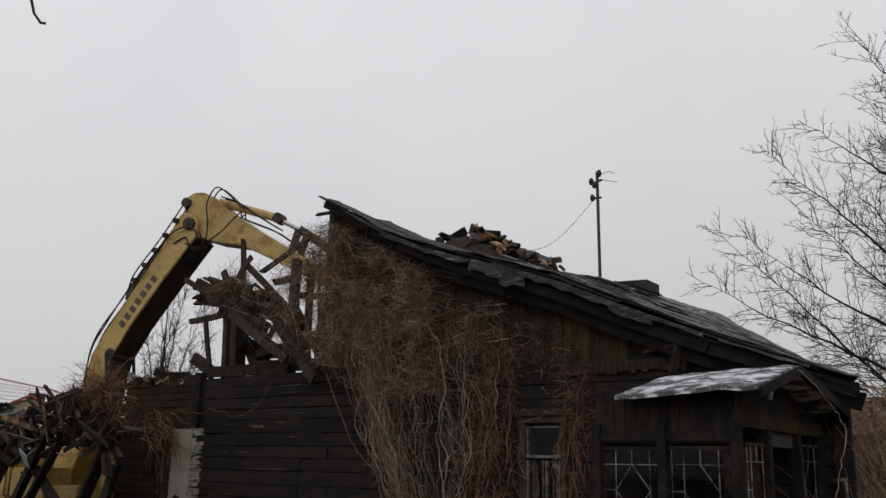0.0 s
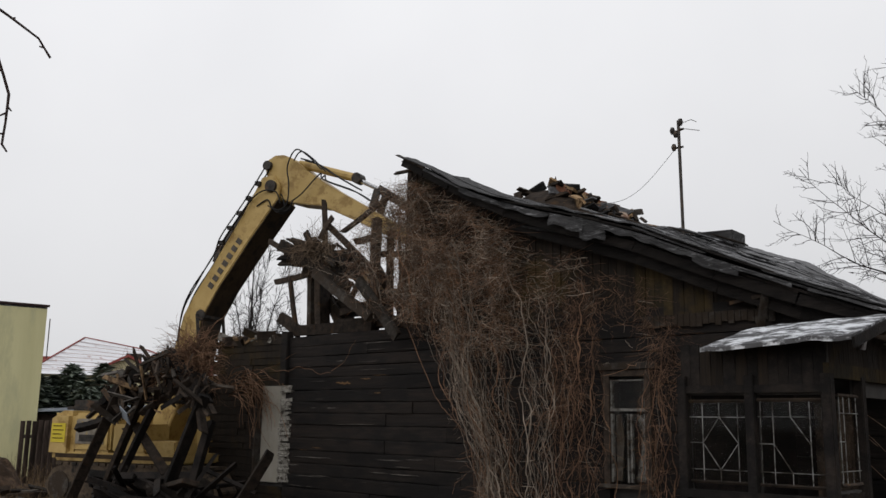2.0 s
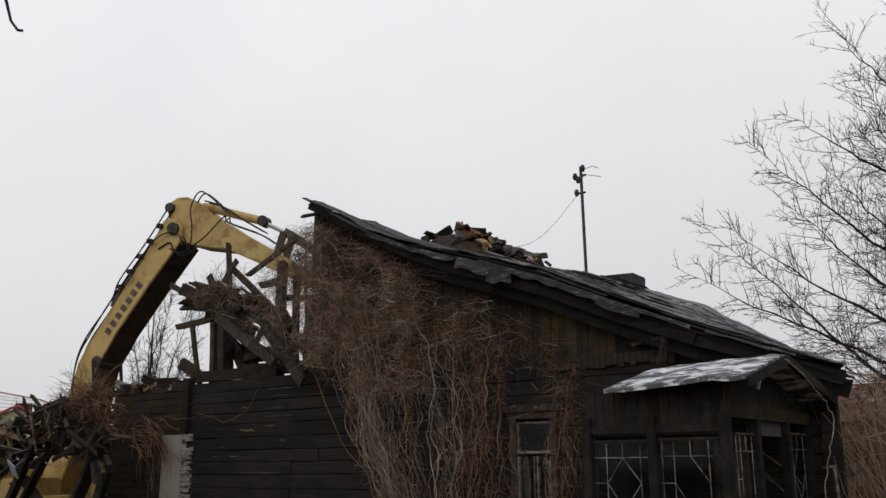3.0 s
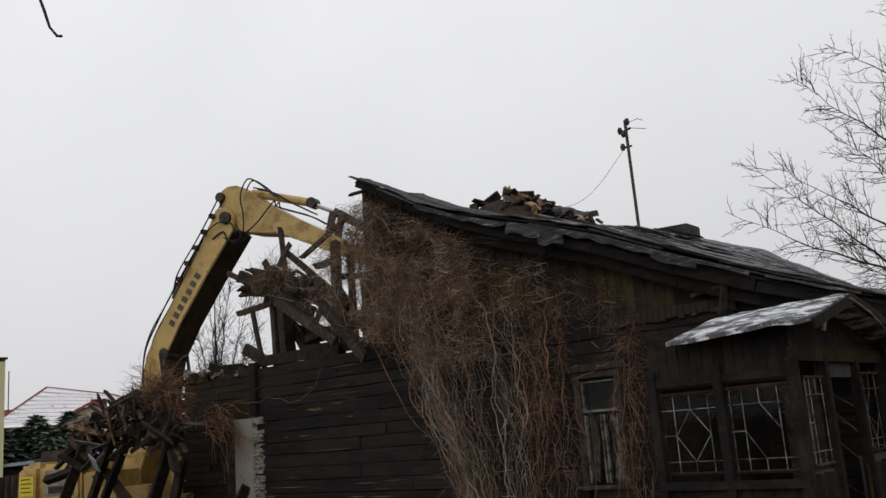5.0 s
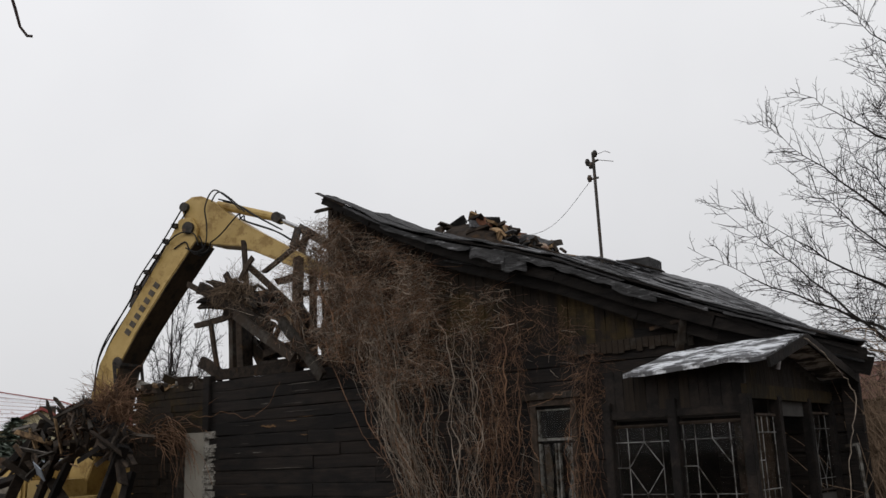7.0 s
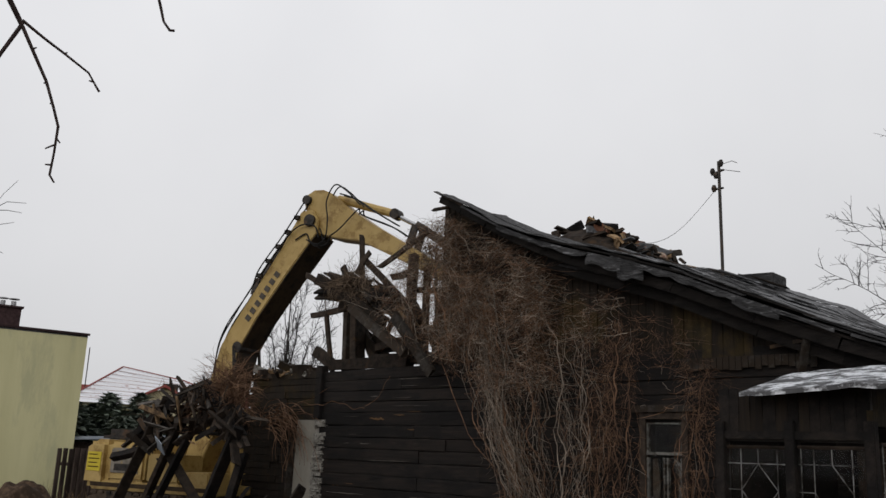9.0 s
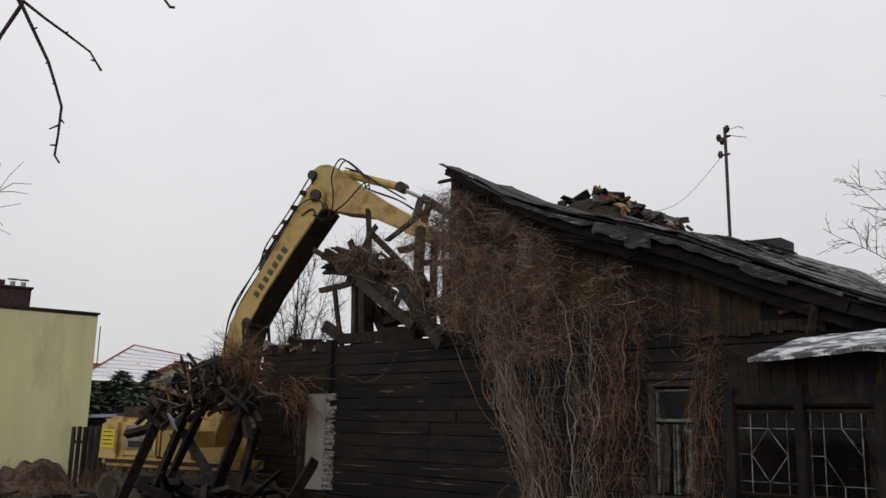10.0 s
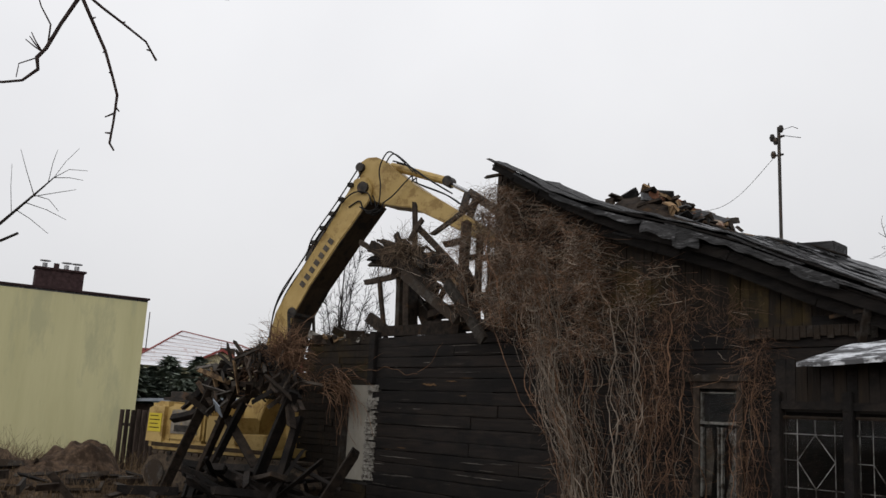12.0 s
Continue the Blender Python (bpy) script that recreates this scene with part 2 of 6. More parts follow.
# ---- mesh helpers ----
class Mesh:
    def __init__(self):
        self.v, self.f = [], []

    def box(self, p0, p1, jitter=0.0):
        """An upright box between two corners."""
        i = len(self.v)
        for z in (p0[2], p1[2]):
            for x, y in ((p0[0], p0[1]), (p1[0], p0[1]), (p1[0], p1[1]), (p0[0], p1[1])):
                self.v.append((x + random.uniform(-jitter, jitter), y + random.uniform(-jitter, jitter), z + random.uniform(-jitter, jitter)))
        self.f += [(i + 3, i + 2, i + 1, i), (i + 4, i + 5, i + 6, i + 7)] + [(i + k, i + (k + 1) % 4, i + 4 + (k + 1) % 4, i + 4 + k) for k in range(4)]
        return self

    def beam(self, a, b, w, h, roll=0.0, ragged=0.0, steps=1, bend=0.0):
        """A timber from a to b, w wide and h thick, with ragged ends."""
        a, b = Vector(a), Vector(b)
        d = (b - a).normalized()
        side = d.cross(Vector((0, 0, 1)))
        side = side.normalized() if side.length > 1e-3 else Vector((1, 0, 0))
        up = side.cross(d)
        q = Matrix.Rotation(roll, 3, d)
        side, up = q @ side, q @ up
        i = len(self.v)
        for k in range(steps + 1):
            c = a.lerp(b, k / steps) + up * bend * math.sin(math.pi * k / steps)
            for sx, sy in ((-1, -1), (1, -1), (1, 1), (-1, 1)):
                e = d * random.uniform(-ragged, ragged) if k in (0, steps) else Vector()
                self.v.append(tuple(c + side * sx * w / 2 + up * sy * h / 2 + e))
        self.f += [(i + 3, i + 2, i + 1, i), tuple(i + 4 * steps + k for k in range(4))]
        for s in range(steps):
            for k in range(4):
                self.f.append((i + 4 * s + k, i + 4 * s + (k + 1) % 4, i + 4 * s + 4 + (k + 1) % 4, i + 4 * s + 4 + k))
        return self

    def tube(self, pts, radii, sides=3, caps=False):
        i = len(self.v)
        pts = [Vector(p) for p in pts]
        n = len(pts)
        if not hasattr(radii, "__len__"):
            radii = [radii] * n
        for k, p in enumerate(pts):
            d = (pts[min(k + 1, n - 1)] - pts[max(k - 1, 0)])
            d = d.normalized() if d.length > 1e-9 else Vector((0, 0, 1))
            s = d.cross(Vector((0.31, 0.17, 0.93)))
            s = s.normalized() if s.length > 1e-4 else Vector((1, 0, 0))
            u = s.cross(d)
            for j in range(sides):
                t = 2 * math.pi * j / sides
                self.v.append(tuple(p + (s * math.cos(t) + u * math.sin(t)) * radii[k]))
        for k in range(n - 1):
            for j in range(sides):
                a, b = i + k * sides + j, i + k * sides + (j + 1) % sides
                self.f.append((a, b, b + sides, a + sides))
        if caps:
            self.f += [tuple(i + j for j in reversed(range(sides))), tuple(i + (n - 1) * sides + j for j in range(sides))]
        return self

    def slab(self, outline, y0, y1):
        """A side outline of (x, z) corners given thickness from y0 to y1."""
        i, n = len(self.v), len(outline)
        for y in (y0, y1):
            self.v += [(x, y, z) for x, z in outline]
        self.f += [tuple(i + k for k in range(n)), tuple(i + n + k for k in reversed(range(n)))]
        self.f += [(i + (k + 1) % n, i + k, i + n + k, i + n + (k + 1) % n) for k in range(n)]
        return self

    def done(self, origin=(0, 0, 0), bevel=0.0, smooth=False, name="mesh"):
        me = bpy.data.meshes.new(name)
        o = Vector(origin)
        me.from_pydata([tuple(Vector(p) - o) for p in self.v] if o.length else self.v, [], self.f)
        bm = bmesh.new()
        bm.from_mesh(me)
        if len(self.f) < 4000:
            bmesh.ops.recalc_face_normals(bm, faces=bm.faces)
        if bevel:
            bmesh.ops.bevel(bm, geom=[e for e in bm.edges if e.is_manifold and e.calc_face_angle(0) > 0.5], offset=bevel, segments=2, affect="EDGES", clamp_overlap=True)
        bm.to_mesh(me)
        bm.free()
        if smooth:
            me.polygons.foreach_set("use_smooth", [True] * len(me.polygons))
        return me


ORIGIN = {}


def thing(name, base, label, category, group="", kind="", turn=0.0):
    ob = new(name)
    ob.empty_display_size = 0.2
    ob.location = base
    ob.rotation_euler = (0, 0, turn)
    ORIGIN[ob.name] = Vector((0, 0, 0)) if turn else Vector(base)
    return tagged(ob, label, category, group, kind)


def part(name, mesh, material, parent=None, label="", bevel=0.0, smooth=False):
    o = ORIGIN.get(parent.name, Vector()) if parent else Vector()
    me = mesh.done(o, bevel, smooth, name) if isinstance(mesh, Mesh) else mesh
    if material and not me.materials:
        me.materials.append(material)
    ob = new(name, me)
    if parent:
        ob.parent = parent
        ORIGIN[ob.name] = o
    return tagged(ob, label) if label else ob


def rnd(a, b):
    return random.uniform(a, b)


def lerp_table(table, x):
    for (x0, z0), (x1, z1) in zip(table, table[1:]):
        if x <= x1:
            return z0 + (z1 - z0) * (x - x0) / (x1 - x0)
    return table[-1][1]


def unit_piece(name, material, jitter, ragged=0.0):
    """A 1 x 1 x 1 board with chipped corners, to be scaled; centred."""
    m = Mesh()
    n = 4
    for k in range(n + 1):
        x = -0.5 + k / n
        e = rnd(-ragged, ragged) if k in (0, n) else 0
        for sy, sz in ((-1, -1), (1, -1), (1, 1), (-1, 1)):
            m.v.append((x + e * rnd(0.2, 1), sy * 0.5 * (1 + rnd(-jitter, jitter)), sz * 0.5 * (1 + rnd(-jitter, jitter))))
    m.f += [(3, 2, 1, 0), tuple(4 * n + k for k in range(4))]
    for s in range(n):
        for k in range(4):
            m.f.append((4 * s + k, 4 * s + (k + 1) % 4, 4 * s + 4 + (k + 1) % 4, 4 * s + 4 + k))
    me = m.done(name=name)
    me.materials.append(material)
    return me


def unit_sliver(name, material):
    """A thin splinter with pointed, uneven ends, 1 long; to be scaled; centred."""
    m = Mesh()
    n = 9
    for k in range(n + 1):
        t = k / n
        half = 0.5 * max(0.04, math.sin(math.pi * t) ** 0.6 * rnd(0.35, 1.0))
        mid = rnd(-0.25, 0.25)
        for sy, sz in ((-1, -1), (1, -1), (1, 1), (-1, 1)):
            m.v.append((t - 0.5, 0.5 * sy, mid + sz * half))
    m.f += [(3, 2, 1, 0), tuple(4 * n + k for k in range(4))]
    m.f += [(4 * s + k, 4 * s + (k + 1) % 4, 4 * s + 4 + (k + 1) % 4, 4 * s + 4 + k) for s in range(n) for k in range(4)]
    me = m.done(name=name)
    me.materials.append(material)
    return me


def unit_log(name, material):
    """A 1 x 1 x 1 hewn log, rounded on its face, to be scaled; centred."""
    m = Mesh()
    n, profile = 6, ((-0.5, 0.5), (-0.5, -0.5), (0.38, -0.5), (0.48, -0.47), (0.5, -0.36), (0.5, 0.36), (0.48, 0.47), (0.38, 0.5))
    for k in range(n + 1):
        dz, dy = rnd(-0.03, 0.03), rnd(-0.05, 0.05)
        for py, pz in profile:
            m.v.append((-0.5 + k / n, -(py + (dy if py > 0 else 0)) + rnd(-0.02, 0.02), pz + dz * (abs(pz) > 0.2)))
    w = len(profile)
    m.f += [tuple(reversed(range(w))), tuple(n * w + k for k in range(w))]
    m.f += [(r * w + k, r * w + (k + 1) % w, (r + 1) * w + (k + 1) % w, (r + 1) * w + k) for r in range(n) for k in range(w)]
    me = m.done(name=name)
    me.materials.append(material)
    return me


def piece(name, me, parent, centre, size, turn=(0, 0, 0)):
    """A board on shared mesh data."""
    ob = new(name, me)
    ob.parent = parent
    ob.location = Vector(centre) - ORIGIN[parent.name]
    ob.rotation_euler, ob.scale = turn, size
    return ob

# ---- ground ----
def ground_height(x, y):
    return 0.12 * noise.noise((x * 0.23, y * 0.23, 3.1)) + 0.05 * noise.noise((x * 0.9, y * 0.9, 1.7))


def build_ground():
    m = Mesh()
    def line(lo, hi):
        pts, s = [], 0.0
        while s < 900:
            pts.append(s)
            s = s + (0.7 if s < 34 else s * 0.28)
        return sorted({-p for p in pts} | set(pts))
    xs = [x - 12 for x in line(0, 0)]
    ys = [y + 8 for y in line(0, 0)]
    for y in ys:
        for x in xs:
            m.v.append((x, y, ground_height(x, y) - 0.05))
    w = len(xs)
    for j in range(len(ys) - 1):
        for i in range(w - 1):
            m.f.append((j * w + i, j * w + i + 1, (j + 1) * w + i + 1, (j + 1) * w + i))
    return tagged(part("ground", m, M_GROUND, smooth=True), "muddy brown ground with dead grass and rubble", "ground", kind="structure")


build_ground()

# ---- the old wooden house ----
WALL_Y = 11.7
VERGE = [(-11.88, 6.77), (-11.62, 6.64), (-11.3, 6.46), (-10.66, 6.1), (-10.0, 5.73), (-9.38, 5.44), (-8.79, 5.2), (-8.24, 5.01), (-7.83, 4.87), (-6.95, 4.57), (-5.7, 4.03), (-4.58, 3.6), (-3.52, 3.25), (-2.8, 3.02)]
LIFT = [(-12, 0.1), (-9.3, 0.138), (-8.1, 0.13), (-7.1, 0.135), (-5.4, 0.185), (-3.8, 0.13), (-2.8, 0.09)]


# the felt lies on packed boards, so its near edge is higher than the lowest verge board
PACKED = [(-12, 0.0), (-10.4, 0.03), (-9.2, 0.12), (-8.2, 0.2), (-6.0, 0.22), (-4.6, 0.16), (-3.4, 0.08), (-2.8, 0.04)]


def felt_edge(x):
    return lerp_table(VERGE, x) + lerp_table(PACKED, x)


def roof_z(x, y):
    back = max(0, 1 - (y - 11.3) / 2.8)
    return lerp_table(VERGE, x) + lerp_table(PACKED, x) * back + (y - 11.3) * lerp_table(LIFT, x)


house = thing("wooden_house", (-8, 13.4, 0), "half-demolished old dark log house with torn felt roof", "house")

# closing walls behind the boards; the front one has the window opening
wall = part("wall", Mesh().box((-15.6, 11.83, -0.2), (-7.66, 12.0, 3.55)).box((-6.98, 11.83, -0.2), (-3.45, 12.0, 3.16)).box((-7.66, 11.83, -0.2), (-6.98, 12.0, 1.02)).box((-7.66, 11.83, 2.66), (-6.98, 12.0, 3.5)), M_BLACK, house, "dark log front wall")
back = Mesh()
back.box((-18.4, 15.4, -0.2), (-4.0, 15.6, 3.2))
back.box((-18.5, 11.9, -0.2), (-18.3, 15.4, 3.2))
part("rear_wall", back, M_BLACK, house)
side = Mesh().beam((-3.12, 11.7, 1.4), (-4.15, 15.5, 1.4), 0.2, 3.1)
part("side_wall", side, M_LOG, house)
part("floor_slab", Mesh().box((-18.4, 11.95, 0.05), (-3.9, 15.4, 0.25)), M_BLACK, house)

# horizontal dark boards of the front wall
log_meshes = [unit_log("log", M_LOG) for _ in range(6)]
pale_mesh = unit_sliver("splinter", M_LOGPALE)
z = -0.1
course = 0
while z < 3.55:
    h = rnd(0.21, 0.27)
    cuts = [-15.58, rnd(-13.8, -12), rnd(-11, -9), -7.66] if not course % 2 else [-15.58, rnd(-12.8, -10.5), -7.66]
    cuts2 = [-6.98, rnd(-5.5, -5), -3.02] if course % 2 else [-6.98, -3.02]
    if z + h < 1.0 or z > 2.66:
        cuts, cuts2 = cuts[:-1] + [rnd(-8.5, -6.5)], [None]
        cuts.append(min(-3.02, next((x for x in (-3.02, -3.4, -3.8, -4.2, -4.6, -5.0) if lerp_table(VERGE, x) - 0.2 > z + h), -5.4)))
    for c in (cuts, cuts2):
        for a, b in zip(c, c[1:]):
            piece("log", random.choice(log_meshes), wall, ((a + b) / 2, 11.765 + rnd(-0.012, 0.012), z + h / 2), (b - a - 0.012, 0.12, h - rnd(0.002, 0.012)), (0, rnd(-0.003, 0.003), 0))
    z += h
    course += 1
for x, zz, w, hh in ((-13.75, 2.62, 0.45, 0.06), (-13.1, 2.69, 0.3, 0.025), (-12.7, 2.75, 0.4, 0.012), (-14.35, 2.17, 0.35, 0.02), (-15.0, 1.33, 0.4, 0.06), (-14.5, 1.36, 0.3, 0.02), (-12.75, 2.42, 0.2, 0.025)):
    piece("splinter", pale_mesh, wall, (x, 11.703, zz), (w, 0.012, hh), (0, rnd(-0.02, 0.02), 0))

# weathered cracks and splits along the boards
split_meshes = [unit_sliver("split", M_SPLIT) for _ in range(4)]
for x, zz, w in ((-13.4, 1.83, 1.35), (-14.6, 1.17, 1.2), (-12.8, 2.86, 1.0), (-14.3, 2.14, 0.9), (-12.4, 1.2, 0.7)):
    piece("split", random.choice(split_meshes), wall, (x, 11.697, zz), (w, 0.012, 0.016), (0, rnd(-0.01, 0.01), 0))
for k in range(30):
    x, zz = rnd(-15.3, -9.5), rnd(0.2, 3.4)
    piece("split", random.choice(split_meshes), wall, (x, 11.699, zz), (rnd(0.12, 0.9), 0.01, rnd(0.006, 0.018)), (0, rnd(-0.015, 0.015), 0))

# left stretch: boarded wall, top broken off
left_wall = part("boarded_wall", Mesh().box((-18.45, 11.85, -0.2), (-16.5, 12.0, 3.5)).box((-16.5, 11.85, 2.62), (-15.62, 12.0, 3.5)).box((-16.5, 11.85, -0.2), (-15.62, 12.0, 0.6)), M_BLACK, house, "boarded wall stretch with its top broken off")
board_meshes = [unit_piece("board", M_GABLE, 0.06, 0.01) for _ in range(4)]
z = -0.1
while z < 3.5:
    h = rnd(0.13, 0.17)
    xr = -15.66 if (z > 2.6 or z < 0.5) else -16.52
    xl = -18.5 + (rnd(0, 0.35) if z > 3.2 else rnd(0, 0.05))
    c = rnd(-17.6, -16.9)
    for a, b in ((xl, c), (c, xr)):
        piece("board", random.choice(board_meshes), left_wall, ((a + b) / 2, 11.79 + rnd(-0.02, 0.02), z + h / 2), (b - a - 0.01, 0.05, h - 0.012), (0, rnd(-0.012, 0.012), 0))
    z += h
part("corner_post", Mesh().box((-15.72, 11.62, 2.62), (-15.5, 11.8, 3.72), 0.01), M_LOG, house, bevel=0.015)
part("plaster_panel", Mesh().box((-16.42, 11.74, 0.62), (-15.74, 11.84, 2.6), 0.01), M_PLASTER, house, "pale plastered door reveal")
mort = Mesh()
for k in range(46):
    zz = 0.64 + k * 0.043
    mort.box((-15.74 + rnd(0, 0.03), 11.66 + rnd(0, 0.04), zz), (-15.36 + rnd(-0.05, 0.02), 11.76, zz + rnd(0.03, 0.06)), 0.012)
part("mortar_edge", mort, M_ROUGHPL, house, "rough pale mortar edge")
part("door_board", Mesh().beam((-16.52, 11.7, 0.5), (-16.5, 11.7, 2.5), 0.16, 0.05, ragged=0.05), M_GREYW, house)

# gable planks
gable = part("gable_wall", Mesh().slab([(-11.98, 3.3), (-3.1, 3.15), (-3.1, 3.0)] + [(x, lerp_table(VERGE, x) - 0.16) for x in (-3.2, -4.6, -5.7, -6.95, -7.83, -8.79, -10, -11.6, -11.98)], 11.8, 11.86), M_BLACK, house, "weathered plank gable")
gable_meshes = [unit_piece("plank", M_GABLE, 0.05, 0.012) for _ in range(5)]
mossy_mesh = unit_piece("plank", M_MOSSY, 0.05, 0.012)
x = -11.98
while x < -3.15:
    w = rnd(0.13, 0.18)
    top = lerp_table(VERGE, x + w) - 0.1
    low = (3.5 if x < -7 else 3.36 if x < -4.9 else 3.2) + rnd(-0.02, 0.02)
    if top - low > 0.1:
        me = mossy_mesh if (-4.95 < x < -4.3 or (-7.6 < x < -6.2 and random.random() < 0.4)) else random.choice(gable_meshes)
        piece("plank", me, gable, (x + w / 2, 11.72 + rnd(-0.012, 0.012), (top + low) / 2), (top - low, 0.03, w - 0.008), (0, radians(90), 0))
    x += w
part("gable_edge_plank", Mesh().beam((-12.02, 11.7, 3.6), (-12.0, 11.7, 6.7), 0.06, 0.1, ragged=0.05), M_DARKW, house)
skirt = Mesh()
x = -7.0
while x < -5.1:
    skirt.box((x, 11.64, 3.3 + rnd(-0.03, 0.02)), (x + 0.085, 11.67, 3.46))
    x += 0.095
part("scalloped_trim", skirt, M_GREYW, house)
part("brace", Mesh().beam((-5.16, 11.5, 3.2), (-5.02, 11.4, 3.62), 0.09, 0.07), M_GREYW, house, bevel=0.008)
part("brace", Mesh().beam((-5.6, 11.6, 3.55), (-5.08, 11.46, 3.6), 0.06, 0.05), M_DARKW, house)

# roof: strips of felt over boards, torn off behind the front strip
REAR = [(11.2, -11.9), (11.75, -11.7), (11.95, -9.95), (13.2, -9.0), (15.4, -8.15)]
roof = part("roof", Mesh().slab([(x, lerp_table(VERGE, x) - 0.07) for x, _ in VERGE] + [(x, lerp_table(VERGE, x) - 0.1) for x, _ in reversed(VERGE)], 11.34, 11.8), M_CHAR, house, "torn black felt roof with thin snow")


def felt_sheet(x0, x1, y0, y1, off, material):
    """A thin rippled sheet lying on the slope, its near edge ragged and lifted."""
    m = Mesh()
    nx, ny = max(6, int((x1 - x0) * 9)), 6
    for j in range(ny + 1):
        for i in range(nx + 1):
            x = x0 + (x1 - x0) * i / nx
            ragged = 0.11 * noise.noise((x * 2.3, y0 * 3, off * 50)) + 0.03 * noise.noise((x * 11, y0, off * 90))
            y = y0 + ragged + (y1 - y0) * j / ny
            end = 0.06 * noise.noise((x0 * 3, y * 9, 4.0)) * (i == 0)
            xx = x + end - max(0, y - 11.3) * 0.275 * max(0, (x + 8) / 5.2)
            lift = 0.008 * (1 - j / ny) ** 2 * (1 + noise.noise((x * 1.7, y0 * 5, 2.2)))
            m.v.append((xx, y, roof_z(x, y) + off + lift + 0.03 * noise.noise((x * 2.1, y * 2.1, 5)) + 0.014 * noise.noise((x * 8, y * 8, 2))))
    w = nx + 1
    m.f = [(j * w + i, j * w + i + 1, (j + 1) * w + i + 1, (j + 1) * w + i) for j in range(ny) for i in range(nx)]
    n0 = len(m.v)
    m.v += [(p[0], p[1], p[2] - 0.014) for p in m.v]
    m.f += [tuple(n0 + k for k in reversed(f)) for f in list(m.f)]
    rim = list(range(nx + 1)) + [j * w + nx for j in range(1, ny + 1)] + [ny * w + i for i in range(nx - 1, -1, -1)] + [j * w for j in range(ny - 1, 0, -1)]
    m.f += [(rim[k], rim[(k + 1) % len(rim)], n0 + rim[(k + 1) % len(rim)], n0 + rim[k]) for k in range(len(rim))]
    part("roofing_strip", m, material, roof)


y = 11.27
row = 0
while y < 15.2:
    width = rnd(0.22, 0.62)
    x = lerp_table(REAR, y + width * 0.5)
    while x < -2.85:
        end = min(-2.8, x + rnd(1.6, 4.2))
        if end > -3.3:
            end = -2.8
        shade = M_FELTEDGE if x < -9.2 else random.choice((M_FELT, M_FELT, M_FELTGREY, M_FELT, M_FELTEDGE)) if x < -6.5 else random.choice((M_FELT, M_FELTGREY, M_FELT, M_FELT))
        felt_sheet(x - 0.05, end + 0.04, y - 0.02, min(y + width + 0.05, 15.25), 0.006 + 0.01 * (row % 2) + rnd(0, 0.01), shade)
        x = end
    y += width
    row += 1
# boarding under the felt
deck = Mesh()
for j in range(9):
    for i in range(25):
        yy = 11.36 + 3.8 * j / 8
        x = lerp_table(REAR, yy) + 0.08 + (-2.85 - lerp_table(REAR, yy) - 0.08) * i / 24
        deck.v.append((x - max(0, yy - 11.3) * 0.275 * max(0, (x + 8) / 5.2), yy, roof_z(x, yy) - 0.045))
deck.f = [(j * 25 + i, j * 25 + i + 1, (j + 1) * 25 + i + 1, (j + 1) * 25 + i) for j in range(8) for i in range(24)]
n0 = len(deck.v)
deck.v += [(p[0], p[1], p[2] - 0.03) for p in deck.v]
deck.f += [tuple(n0 + k for k in reversed(f)) for f in list(deck.f)]
part("roof_boarding", deck, M_CHAR, roof)
# felt patches and slates slid on the slope
for k in range(16):
    x, y = rnd(-8.3, -3.4), rnd(11.5, 14.6)
    felt_sheet(x, x + rnd(0.25, 0.8), y, y + rnd(0.08, 0.3), 0.04 + rnd(0, 0.02), random.choice((M_FELTEDGE, M_FELTGREY, M_FELTEDGE, M_FELT)))
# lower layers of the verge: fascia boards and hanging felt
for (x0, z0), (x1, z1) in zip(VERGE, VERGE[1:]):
    part("verge_board", Mesh().beam((x0, 11.36, z0 - 0.1), (x1, 11.36, z1 - 0.1), 0.05, 0.14, ragged=0.03), M_VERGESHADE, roof)
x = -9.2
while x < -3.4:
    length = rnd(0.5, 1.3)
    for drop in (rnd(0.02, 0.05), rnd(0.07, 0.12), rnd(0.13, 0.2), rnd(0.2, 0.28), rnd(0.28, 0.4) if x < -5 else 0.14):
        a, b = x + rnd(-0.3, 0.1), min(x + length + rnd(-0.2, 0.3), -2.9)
        part("verge_board", Mesh().beam((a, 11.3 + drop * 0.5, felt_edge(a) - drop), (b, 11.3 + drop * 0.5, felt_edge(b) - drop + rnd(-0.03, 0.03)), 0.12, 0.025, rnd(-0.2, 0.2), 0.08), random.choice((M_VERGESHADE, M_VERGESHADE, M_CHAR, M_FELTEDGE)), roof)
    x += length * 0.8
